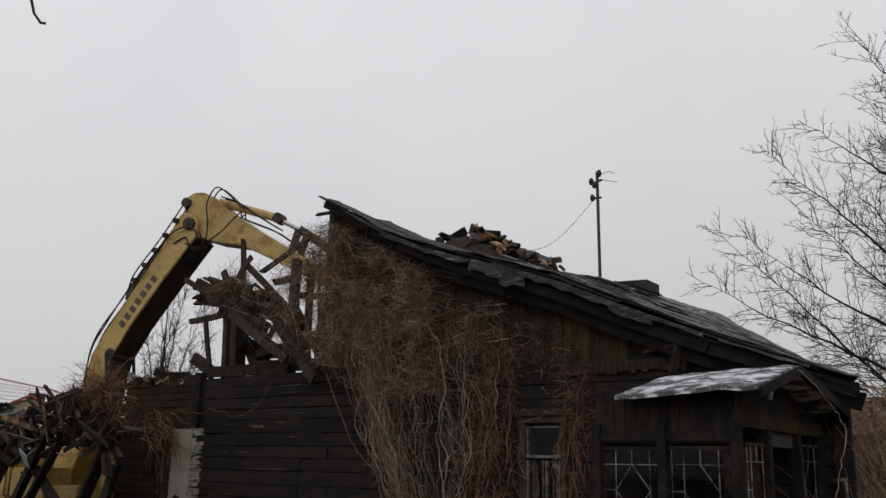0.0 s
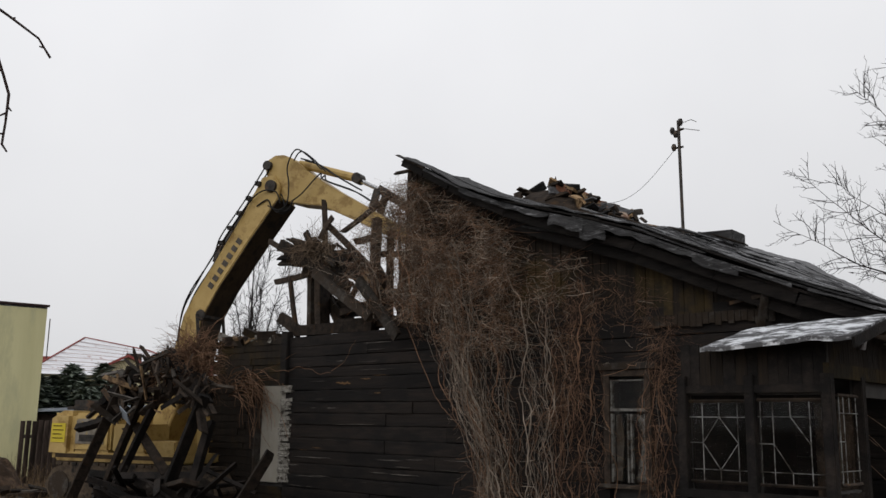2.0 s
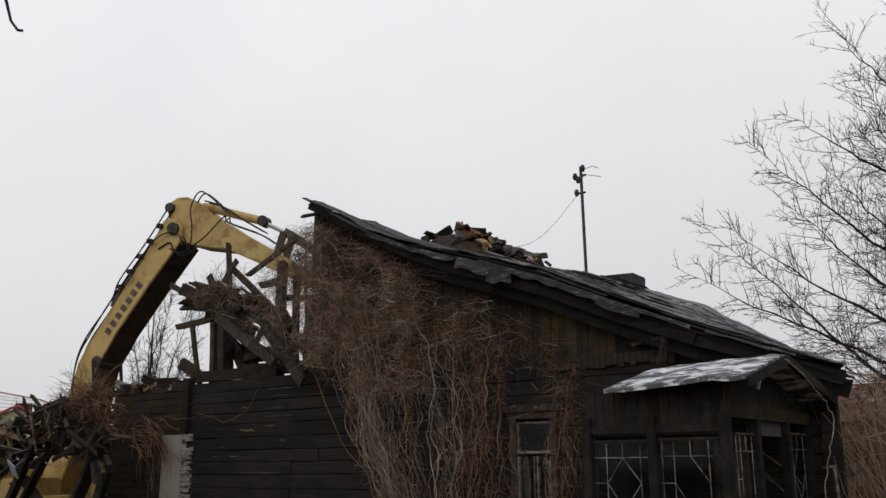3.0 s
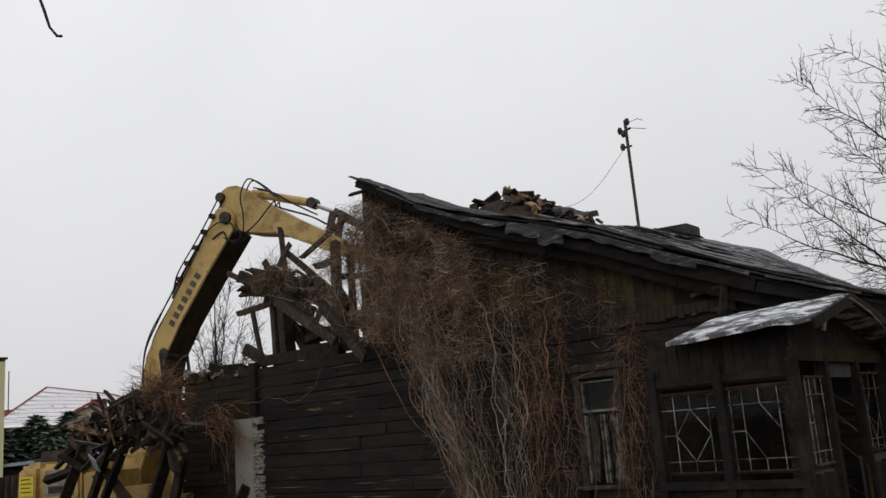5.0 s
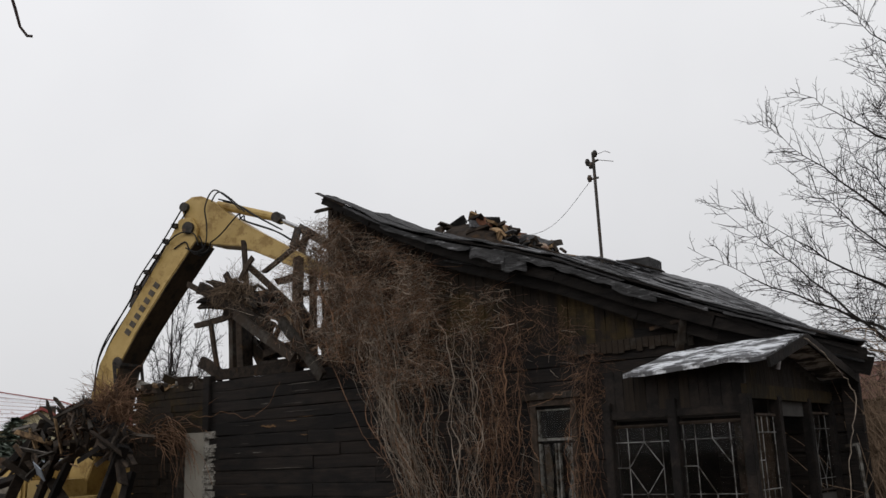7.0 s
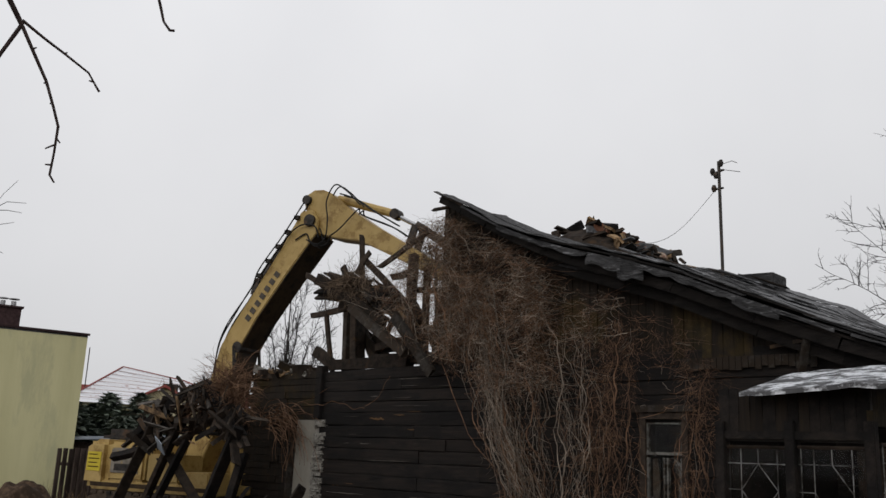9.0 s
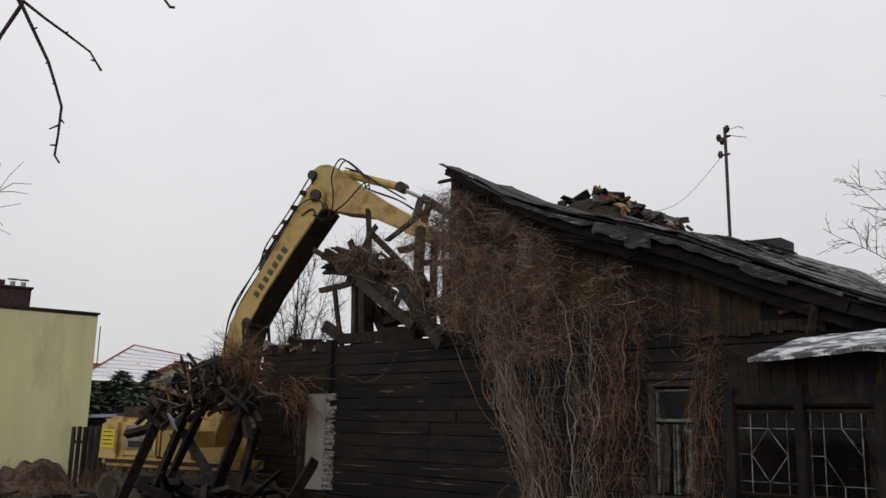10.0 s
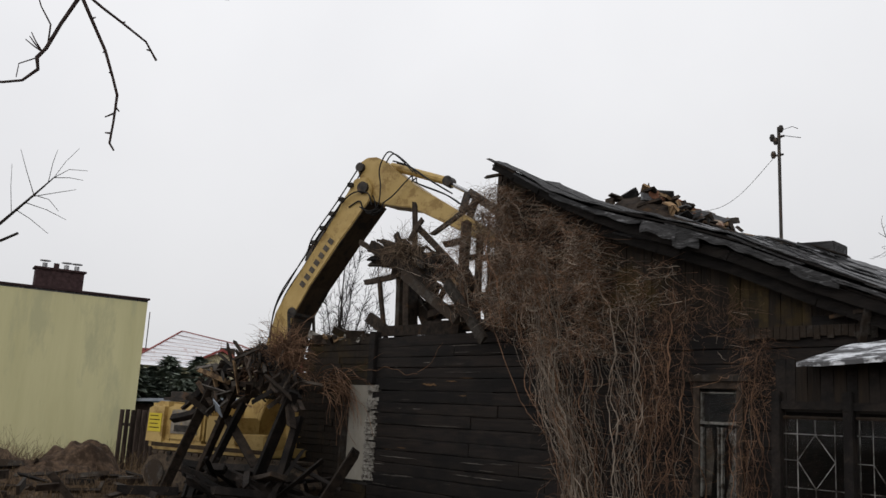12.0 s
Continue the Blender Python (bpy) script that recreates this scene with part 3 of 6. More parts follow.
for x0, x1, drop in ((-11.2, -10.2, 0.04), (-10.3, -9.0, 0.09), (-9.5, -8.4, 0.09), (-8.4, -7.75, 0.2), (-7.8, -7.35, 0.26), (-7.4, -6.6, 0.1), (-6.6, -5.9, 0.1), (-5.95, -5.3, 0.15), (-5.4, -4.6, 0.05), (-4.4, -3.3, 0.04)):
    m = Mesh()
    nx, ny = 10, 4
    for j in range(ny + 1):
        for i in range(nx + 1):
            x = x0 + (x1 - x0) * i / nx
            d = drop * (1 + 0.5 * noise.noise((x * 4, 2.2, drop * 9))) * j / ny
            m.v.append((x, 11.24 - 0.03 * j / ny + 0.03 * noise.noise((x * 5, j * 0.5, 8)), lerp_table(VERGE, x) + 0.6 * lerp_table(PACKED, x) - 0.01 - d))
    w = nx + 1
    m.f += [(j * w + i, j * w + i + 1, (j + 1) * w + i + 1, (j + 1) * w + i) for j in range(ny) for i in range(nx)]
    n0 = len(m.v)
    m.v += [(p[0], p[1] + 0.012, p[2]) for p in m.v]
    m.f += [tuple(n0 + k for k in reversed(f)) for f in list(m.f)]
    part("hanging_felt", m, M_FELTEDGE, roof)
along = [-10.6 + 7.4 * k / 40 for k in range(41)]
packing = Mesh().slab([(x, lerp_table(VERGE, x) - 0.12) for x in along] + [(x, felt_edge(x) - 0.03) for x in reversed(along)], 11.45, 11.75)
part("packing_boards", packing, M_VERGESHADE, roof)
# heavy fascia added below the verge, near black to give the eave's shadow
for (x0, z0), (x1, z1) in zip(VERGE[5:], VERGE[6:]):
    part("fascia", Mesh().beam((x0, 11.5, z0 - 0.24), (x1, 11.5, z1 - 0.24), 0.05, 0.22, ragged=0.02), M_VERGESHADE, roof)
# splintered ends of the ridge boards
for a, b, w in (((-12.0, 11.35, 6.83), (-11.3, 11.35, 6.45), 0.08), ((-12.08, 11.4, 6.5), (-11.6, 11.45, 6.5), 0.09), ((-11.9, 11.5, 6.72), (-11.3, 11.5, 6.42), 0.12)):
    part("ridge_board", Mesh().beam(a, b, w, 0.04, ragged=0.06), M_DARKW, roof)

# chimney stub on the roof
part("chimney_stub", Mesh().box((-7.6, 14.3, 4.6), (-6.85, 14.8, 5.2), 0.03), M_FELTEDGE, house, "low dark chimney stub", bevel=0.02)

# front window
window = part("window", Mesh().box((-7.72, 11.66, 0.98), (-7.62, 11.8, 2.7)).box((-7.02, 11.66, 0.98), (-6.92, 11.8, 2.7)).box((-7.62, 11.66, 2.61), (-7.02, 11.8, 2.7)), M_DARKW, house, "tall narrow window with peeling frame")
part("sash", Mesh().box((-7.62, 11.7, 1.08), (-7.585, 11.76, 2.06)).box((-7.055, 11.7, 1.08), (-7.02, 11.76, 2.06)).box((-7.345, 11.7, 1.08), (-7.32, 11.76, 2.06)).box((-7.285, 11.7, 1.08), (-7.26, 11.76, 2.06)), M_WINFRAME, window)
part("transom_frame", Mesh().box((-7.62, 11.69, 2.1), (-7.02, 11.77, 2.14)).box((-7.62, 11.7, 2.54), (-7.02, 11.76, 2.56)).box((-7.05, 11.7, 2.14), (-7.02, 11.76, 2.54)).box((-7.62, 11.7, 2.14), (-7.59, 11.76, 2.54)), M_WINFRAME, window)
part("sill", Mesh().box((-7.78, 11.6, 1.0), (-6.86, 11.76, 1.05)), M_GREYW, window)
part("lintel", Mesh().box((-7.85, 11.62, 2.71), (-6.8, 11.74, 2.8), 0.01), M_GREYW, window)
for x0, x1, z0, z1 in ((-7.585, -7.345, 1.08, 2.06), (-7.26, -7.055, 1.08, 2.06), (-7.59, -7.05, 2.14, 2.54)):
    part("pane", Mesh().box((x0, 11.73, z0), (x1, 11.735, z1)), M_GLASS, window).visible_shadow = False
part("curtain", Mesh().slab([(-7.26, 1.1), (-7.07, 1.1), (-7.06, 2.0), (-7.22, 2.05), (-7.14, 1.6)], 11.79, 11.8), M_WINFRAME, window)

part("curtain", Mesh().slab([(-7.58, 1.1), (-7.5, 1.1), (-7.44, 1.7), (-7.5, 2.05), (-7.58, 2.05)], 11.79, 11.8), M_GREYW, window)
# a pale loose casing left on the corner
part("loose_casing", Mesh().beam((-3.02, 11.45, 1.2), (-3.07, 11.5, 1.9), 0.035, 0.03), M_WINFRAME, house)
part("loose_casing", Mesh().beam((-3.2, 11.5, 1.88), (-3.04, 11.5, 1.9), 0.03, 0.03), M_WINFRAME, house)

# ---- porch ----
porch = thing("porch", (-4.1, 10.2, 0), "dark timber porch with lattice windows and snowy felt roof", "porch")
PX0, PX1, PY0, PY1 = -4.9, -3.35, 8.9, 11.62
pw = Mesh()
pw.box((PX0, PY0 + 0.03, -0.1), (PX1, PY0 + 0.1, 1.24))
pw.box((PX0, PY0 + 0.03, 2.22), (PX1, PY0 + 0.1, 2.74))
pw.box((PX0, PY0 + 0.03, 1.24), (-4.84, PY0 + 0.1, 2.22)).box((-4.14, PY0 + 0.03, 1.24), (-4.08, PY0 + 0.1, 2.22)).box((-3.42, PY0 + 0.03, 1.24), (PX1, PY0 + 0.1, 2.22))
front_wall = part("front_wall", pw, M_BLACK, porch, "dark boarded porch front")
pr = Mesh()
pr.slab([(PY0 + 0.1, 2.4), (PY1, 2.4), (PY1, 2.62), (9.85, 3.0), (PY0 + 0.1, 2.74)], 0, 1)
pr.v = [(PX1 - 0.1 + 0.07 * b, a, c) for a, b, c in pr.v]
pr.box((PX1 - 0.1, PY0 + 0.1, -0.1), (PX1 - 0.03, 9.74, 1.3)).box((PX1 - 0.1, 10.7, -0.1), (PX1 - 0.03, PY1, 1.36)).box((PX1 - 0.1, 9.74, 2.22), (PX1 - 0.03, 10.7, 2.4))
right_wall = part("end_wall", pr, M_BLACK, porch, "boarded porch end with a dark doorway")
part("left_wall", Mesh().box((PX0, PY0 + 0.1, -0.1), (PX0 + 0.08, PY1, 2.7)), M_LOG, porch)
porch_meshes = [unit_piece("plank", M_CHAR, 0.05, 0.012) for _ in range(3)] + gable_meshes[:1]
x = PX0
while x < PX1 - 0.05:
    w = rnd(0.1, 0.14)
    piece("plank", random.choice(porch_meshes), front_wall, (x + w / 2, PY0 + 0.015, 2.5), (0.5, 0.025, w - 0.006), (0, radians(90), 0))
    piece("plank", random.choice(porch_meshes), front_wall, (x + w / 2, PY0 + 0.015, 0.55), (1.24, 0.025, w - 0.006), (0, radians(90), 0))
    x += w
y = PY0 + 0.05
while y < PY1:
    w = rnd(0.12, 0.16)
    top = 2.62 + 0.36 * max(0, 1 - abs(y + w / 2 - 9.85) / 1.2)
    piece("plank", random.choice(porch_meshes + gable_meshes), right_wall, (PX1 - 0.012, y + w / 2, (2.52 + top) / 2), (top - 2.52, w - 0.006, 0.025), (0, radians(90), 0))
    if not 9.74 < y + w / 2 < 10.7:
        piece("plank", random.choice(porch_meshes + gable_meshes), right_wall, (PX1 - 0.012, y + w / 2, 0.6), (1.36, w - 0.006, 0.025), (0, radians(90), 0))
    y += w
part("lintel_band", Mesh().box((PX1 - 0.03, PY0 - 0.02, 2.38), (PX1 + 0.03, PY1, 2.52)), M_MOSSY, porch, "ochre mossy lintel board")
part("lintel_band", Mesh().box((PX0, PY0 - 0.03, 2.24), (PX1 + 0.02, PY0 + 0.03, 2.32)), M_CHAR, porch)
part("sill_band", Mesh().box((PX0, PY0 - 0.06, 1.18), (PX1 + 0.02, PY0 + 0.03, 1.26)), M_CHAR, porch)
for x, y in ((PX1, PY0), (PX0 + 0.03, PY0), (-4.12, PY0), (PX1, 9.74), (PX1, 10.72), (PX1, PY1 - 0.04)):
    part("post", Mesh().box((x - 0.06, y - 0.05, -0.1), (x + 0.04, y + 0.06, 2.42)), M_CHAR, porch, bevel=0.008)


def lattice(pane_name, to_world, w, h, diamond, parent, skip=()):
    """A window of thin bars: uprights, cross bars and a diamond, in its own frame."""
    win = part(pane_name, Mesh().tube([to_world(0, h), to_world(w, h)], 0.018, 4), M_DARKW, parent, "lattice window with grey-white bars")
    part("sill", Mesh().tube([to_world(0, 0), to_world(w, 0)], 0.018, 4), M_DARKW, win)
    lo, hi = h * 0.15, h * 0.8
    bars = [((0.03, 0), (0.03, h)), ((w * 0.23, 0), (w * 0.23, h)), ((w * 0.49, hi), (w * 0.49, h)), ((w * 0.49, 0), (w * 0.49, lo)), ((w * 0.77, 0), (w * 0.77, h)), ((0, hi), (w, hi)), ((0, lo), (w, lo)), ((0, h * 0.48), (w * 0.23, h * 0.48))]
    if diamond:
        bars += [((w * 0.49, hi), (w * 0.23, h * 0.48)), ((w * 0.49, hi), (w * 0.77, h * 0.48)), ((w * 0.23, h * 0.48), (w * 0.49, lo)), ((w * 0.77, h * 0.48), (w * 0.49, lo))]
    across = abs(to_world(1, 0)[0] - to_world(0, 0)[0]) > 0.5
    part("pane", Mesh().beam(to_world(w / 2, 0.01), to_world(w / 2, h - 0.01), w - 0.02 if across else 0.004, 0.004 if across else w - 0.02), M_GLASS, win).visible_shadow = False
    for k, (a, b) in enumerate(bars):
        if k in skip:
            continue
        part("bar", Mesh().tube([to_world(*a), to_world(*b)], 0.0052, 4, True), M_LATTICE, win)
    return win


lattice("window", lambda a, b: (-4.85 + a, 8.93, 1.34 + b), 0.72, 0.82, True, porch, (0,))
lattice("window", lambda a, b: (-4.08 + a, 8.93, 1.34 + b), 0.68, 0.83, True, porch, (8, 11))
lattice("window", lambda a, b: (-3.37, 9.16 + a, 1.36 + b), 0.62, 0.86, False, porch)
lattice("window", lambda a, b: (-3.37, 10.8 + a, 1.4 + b), 0.76, 0.86, True, porch, (9,))
part("door_leaf", Mesh().beam((-3.4, 9.8, 1.1), (-3.9, 9.95, 1.1), 0.04, 2.2), M_DARKW, porch, "dark plank door standing open")

proof = Mesh()  # two slopes, sagging to one end
nx, ny = 22, 14
for j in range(ny + 1):
    for i in range(nx + 1):
        u, t = i / nx, j / ny
        x = -4.52 + 1.52 * u + 0.02 * noise.noise((u * 9, t * 9, 1))
        if t < 0.55:
            y, zz = 8.62 + 1.23 * t / 0.55, 2.75 + 0.32 * t / 0.55
        else:
            y, zz = 9.85 + 1.75 * (t - 0.55) / 0.45, 3.07 - 0.35 * (t - 0.55) / 0.45
        proof.v.append((x, y + (0.03 * noise.noise((x * 6, 0, 2)) if j == 0 else 0), zz + 0.025 * noise.noise((x * 4, y * 4, 4)) - 0.06 * (1 - u) ** 2))
w = nx + 1
proof.f = [(j * w + i, j * w + i + 1, (j + 1) * w + i + 1, (j + 1) * w + i) for j in range(ny) for i in range(nx)]
n0 = len(proof.v)
proof.v += [(p[0], p[1], p[2] - 0.045) for p in proof.v]
proof.f += [tuple(n0 + k for k in reversed(f)) for f in list(proof.f)]
rim = list(range(nx + 1)) + [j * w + nx for j in range(1, ny + 1)] + [ny * w + i for i in range(nx - 1, -1, -1)] + [j * w for j in range(ny - 1, 0, -1)]
proof.f += [(rim[k], rim[(k + 1) % len(rim)], n0 + rim[(k + 1) % len(rim)], n0 + rim[k]) for k in range(len(rim))]
porch_roof = part("porch_roof", proof, M_SNOWROOF, porch, "felt porch roof under patchy snow")
part("barge_board", Mesh().beam((-2.99, 8.62, 2.68), (-2.99, 9.85, 3.0), 0.03, 0.1), M_CHAR, porch)
part("barge_board", Mesh().beam((-2.99, 9.85, 3.0), (-2.99, 11.6, 2.65), 0.03, 0.1), M_CHAR, porch)
part("wall_lamp", Mesh().tube([(-3.3, 9.75, 2.7), (-3.25, 9.75, 2.86)], [0.03, 0.02], 8, True), M_METAL, porch)

# ---- excavator ----
exc = thing("excavator", (-19.54, 11.15, 0), "worn yellow crawler excavator reaching over the house", "excavator", turn=radians(20))


def ring(cx, cz, r, n=14):
    return [(cx + r * math.cos(2 * math.pi * k / n), cz + r * math.sin(2 * math.pi * k / n)) for k in range(n)]


for sy in (-1, 1):
    yc = sy * 1.15
    track = part("track", Mesh().slab([(-2.2, 0.1), (-1.9, -0.05), (1.9, -0.05), (2.2, 0.1), (2.4, 0.4), (2.2, 0.75), (1.9, 0.85), (-1.9, 0.85), (-2.2, 0.75), (-2.4, 0.4)], yc - 0.3, yc + 0.3), M_MUD, exc, "muddy steel crawler track", bevel=0.02)
    track.location.x = 0.45
    for k in range(20):
        x = -2.0 + 4.0 * k / 19
        part("track_shoe", Mesh().box((x - 0.08, yc - 0.32, 0.84), (x + 0.08, yc + 0.32, 0.9)), M_MUD, track)
    for x in (-1.95, 1.95):
        part("idler", Mesh().slab(ring(x, 0.4, 0.3), yc - 0.33, yc + 0.33), M_GREYW, track)
part("slew_ring", Mesh().slab([(-0.8, 0.8), (0.8, 0.8), (0.8, 1.0), (-0.8, 1.0)], -0.8, 0.8), M_STEEL, exc)
part("deck", Mesh().box((-1.8, -1.35, 0.92), (1.6, 1.35, 1.12)), M_YELLOW, exc, bevel=0.03)
part("counterweight", Mesh().slab([(-2.1, 0.98), (-1.35, 0.96), (-1.35, 2.02), (-1.85, 2.03), (-2.06, 1.92)], -1.38, 1.38), M_YELLOW, exc, "rounded yellow counterweight", bevel=0.12, smooth=False)
hood = part("engine_hood", Mesh().box((-1.33, -1.36, 1.12), (-0.25, 1.36, 1.98)), M_YELLOW, exc, bevel=0.06)
part("hood_top", Mesh().box((-1.3, -1.0, 1.98), (-0.5, 1.0, 2.12)), M_STEEL, exc, bevel=0.04)
part("exhaust", Mesh().tube([(-1.2, 0.4, 2.1), (-1.2, 0.4, 2.45), (-1.32, 0.4, 2.55)], 0.06, 8, True), M_STEEL, exc)
part("tank", Mesh().box((-0.2, -1.34, 1.12), (0.75, -0.55, 1.75)), M_YELLOW, exc, bevel=0.05)
part("side_step", Mesh().box((0.8, -1.34, 1.12), (1.55, -0.6, 1.4)), M_YELLOW, exc, bevel=0.03)
cab = part("cab", Mesh().slab([(-0.2, 1.12), (1.6, 1.12), (1.65, 1.9), (1.3, 2.85), (-0.15, 2.9)], 0.45, 1.35), M_YELLOW, exc, bevel=0.06)
part("cab_window", Mesh().slab([(0.0, 1.95), (1.45, 1.95), (1.2, 2.7), (0.0, 2.72)], 0.42, 0.44), M_STEEL, cab)
part("sticker", Mesh().box((-1.93, -1.395, 1.32), (-1.52, -1.383, 1.74)), M_YBRIGHT, exc, "bright yellow notice panel")
for k in range(4):
    part("notice_line", Mesh().box((-1.88, -1.4, 1.4 + k * 0.09), (-1.57 - 0.05 * (k % 2), -1.396, 1.42 + k * 0.09)), M_SHADEBROWN, exc)
part("side_cover", Mesh().box((-1.22, -1.385, 1.3), (-0.4, -1.362, 1.85)), M_DUSTY, hood, "dusty grey side cover", bevel=0.008)
part("vent_grille", Mesh().box((-1.1, -1.395, 1.35), (-0.6, -1.386, 1.5)), M_STEEL, hood)
part("skirt_stripe", Mesh().box((-1.78, -1.37, 0.99), (1.55, -1.352, 1.08)), M_SHADEBROWN, exc)
part("handrail", Mesh().tube([(-0.1, -1.3, 1.75), (-0.1, -1.3, 2.2), (0.7, -1.3, 2.2), (0.7, -1.3, 1.75)], 0.018, 6), M_STEEL, exc)

BOOM = [(-0.06, 1.35), (0.36, 1.30), (0.66, 2.00), (1.06, 3.12), (1.23, 4.11), (1.67, 4.86), (2.40, 5.87), (3.13, 6.78), (3.18, 7.08), (3.00, 7.37), (2.68, 7.34), (2.25, 6.57), (1.52, 5.48), (0.96, 4.67), (0.71, 4.23), (0.55, 3.61), (0.17, 2.40)]
boom = part("boom", Mesh().slab(BOOM, -0.36, 0.36), M_YELLOW, exc, "bent yellow boom with dark lettering", bevel=0.02)
# thin brown plates put the shade of the yellow boom's underside into colour
part("belly_plate", Mesh().beam((1.08, 0, 3.12), (1.25, 0, 4.11), 0.73, 0.025).beam((1.25, 0, 4.11), (1.69, 0, 4.85), 0.73, 0.025).beam((1.69, 0, 4.85), (2.42, 0, 5.84), 0.73, 0.025).beam((2.42, 0, 5.84), (3.15, 0, 6.77), 0.73, 0.025), M_SHADEBROWN, boom, "boom underside with shade put into its brown")
part("boss", Mesh().slab(ring(1.20, 4.22, 0.13), -0.375, 0.375), M_STEEL, boom)
part("boom_pin", Mesh().slab(ring(2.96, 7.10, 0.14), -0.44, 0.44), M_STEEL, boom)
# the maker's name: a row of plain dark bars along the boom
a, b = Vector((1.41, 0, 4.84)), Vector((2.19, 0, 5.93))
for k in range(7):
    p = a.lerp(b, k / 6.6)
    q = a.lerp(b, (k + 0.6) / 6.6)
    part("letter_bar", Mesh().beam((p.x, -0.372, p.z), (q.x, -0.372, q.z), 0.008, 0.15), M_LETTER, boom)
ARM = [(2.68, 7.59), (2.73, 7.75), (2.93, 7.86), (3.18, 7.85), (3.42, 7.74), (3.83, 7.40), (4.48, 6.97), (5.32, 6.48), (6.51, 5.77), (6.57, 5.60), (6.42, 5.51), (5.35, 6.05), (4.26, 6.56), (3.56, 6.68), (3.18, 6.80), (2.84, 7.11)]
arm = part("arm", Mesh().slab(ARM, -0.27, 0.27), M_YELLOW, exc, "worn yellow dipper arm", bevel=0.02)
part("arm_pin", Mesh().slab(ring(2.79, 7.62, 0.11), -0.36, 0.36), M_STEEL, arm)
cyl = part("bucket_cylinder", Mesh().tube([(3.46, 0, 7.67), (4.89, 0, 7.22)], 0.095, 10, True), M_YELLOW, exc, smooth=False)
part("rod", Mesh().tube([(4.89, 0, 7.22), (5.60, 0, 6.85)], 0.05, 8, True), M_CHROME, cyl)
part("rod_eye", Mesh().slab(ring(5.00, 7.18, 0.12), -0.12, 0.12), M_STEEL, cyl)
part("link", Mesh().beam((5.60, -0.2, 6.85), (5.44, -0.2, 6.31), 0.06, 0.16).beam((5.60, 0.2, 6.85), (5.44, 0.2, 6.31), 0.06, 0.16), M_STEEL, exc)
part("link", Mesh().beam((5.57, -0.12, 6.88), (6.23, -0.12, 6.44), 0.06, 0.18).beam((5.57, 0.12, 6.88), (6.23, 0.12, 6.44), 0.06, 0.18).beam((6.23, -0.12, 6.49), (6.66, -0.12, 5.66), 0.06, 0.16).beam((6.23, 0.12, 6.49), (6.66, 0.12, 5.66), 0.06, 0.16), M_STEEL, exc)
part("bucket", Mesh().slab([(6.51, 5.75), (6.90, 5.68), (7.27, 5.28), (7.30, 4.66), (6.91, 4.32), (6.43, 4.26), (6.27, 4.39), (6.71, 4.56), (6.99, 4.86), (6.87, 5.30)], -0.6, 0.6), M_STEEL, exc, "dark steel digging bucket", bevel=0.02)
stick = part("arm_cylinder", Mesh().tube([(1.44, 0, 5.75), (2.19, 0, 6.87)], 0.1, 10, True), M_STEEL, exc)
part("rod", Mesh().tube([(2.19, 0, 6.87), (2.76, 0, 7.62)], 0.045, 8, True), M_STEEL, stick)
part("mount", Mesh().slab([(1.25, 5.50), (1.66, 5.48), (1.53, 5.87), (1.36, 5.88)], -0.12, 0.12), M_STEEL, stick)
for sy in (-1, 1):
    bc = part("boom_cylinder", Mesh().tube([(1.58, sy * 0.48, 1.31), (1.36, sy * 0.48, 3.11)], 0.1, 10, True), M_YELLOW, exc)
    part("rod", Mesh().tube([(1.36, sy * 0.48, 3.11), (1.20, sy * 0.48, 4.22)], 0.04, 8, True), M_STEEL, bc)
hose_paths = [
    [(0.51, 3.51), (0.54, 4.19), (0.76, 4.76), (1.33, 5.54), (1.52, 6.01), (2.11, 6.78), (2.62, 7.52)],
    [(0.46, 3.61), (0.57, 4.33), (0.88, 4.89), (1.41, 5.69), (2.34, 6.86), (2.90, 6.96), (3.07, 6.66)],
    [(2.73, 6.64), (3.01, 6.52), (3.23, 6.65), (3.26, 7.08), (3.20, 7.52), (3.40, 7.88), (3.72, 7.71), (4.10, 7.35)],
    [(3.34, 6.69), (3.61, 6.86), (4.05, 7.26), (4.15, 7.12), (4.89, 6.81), (5.31, 6.55)],
    [(2.40, 6.66), (2.68, 6.79), (2.79, 6.63), (2.97, 6.48), (3.23, 6.58)],
    [(3.51, 7.68), (3.94, 7.52), (4.37, 7.23), (5.00, 6.85)],
]
for k, path in enumerate(hose_paths):
    for yy in (-0.47, -0.29):
        pts = [Vector((s + 0.2, yy + 0.02 * k, zz)) for s, zz in path]
        fine = []
        for i in range(len(pts) - 1):
            p0, p1, p2, p3 = pts[max(i - 1, 0)], pts[i], pts[i + 1], pts[min(i + 2, len(pts) - 1)]
            for j in range(6):
                t = j / 6
                fine.append(0.5 * ((2 * p1) + (p2 - p0) * t + (2 * p0 - 5 * p1 + 4 * p2 - p3) * t * t + (3 * p1 - p0 - 3 * p2 + p3) * t ** 3))
        fine.append(pts[-1])
        part("hose", Mesh().tube(fine, 0.017, 6), M_RUBBER, exc, smooth=True)
for k in range(5):
    s = k / 4
    p = Vector((1.70, -0.42, 5.86)).lerp(Vector((2.62, -0.42, 7.18)), s)
    part("hose_clamp", Mesh().box((p.x - 0.06, -0.46, p.z - 0.04), (p.x + 0.06, -0.35, p.z + 0.05)), M_STEEL, boom)

# ---- broken attic over the wall: posts, boards and tangled beams ----
wreck = thing("attic_wreckage", (-14.3, 12.2, 3.6), "splintered posts and beams of the torn-open attic", "debris")
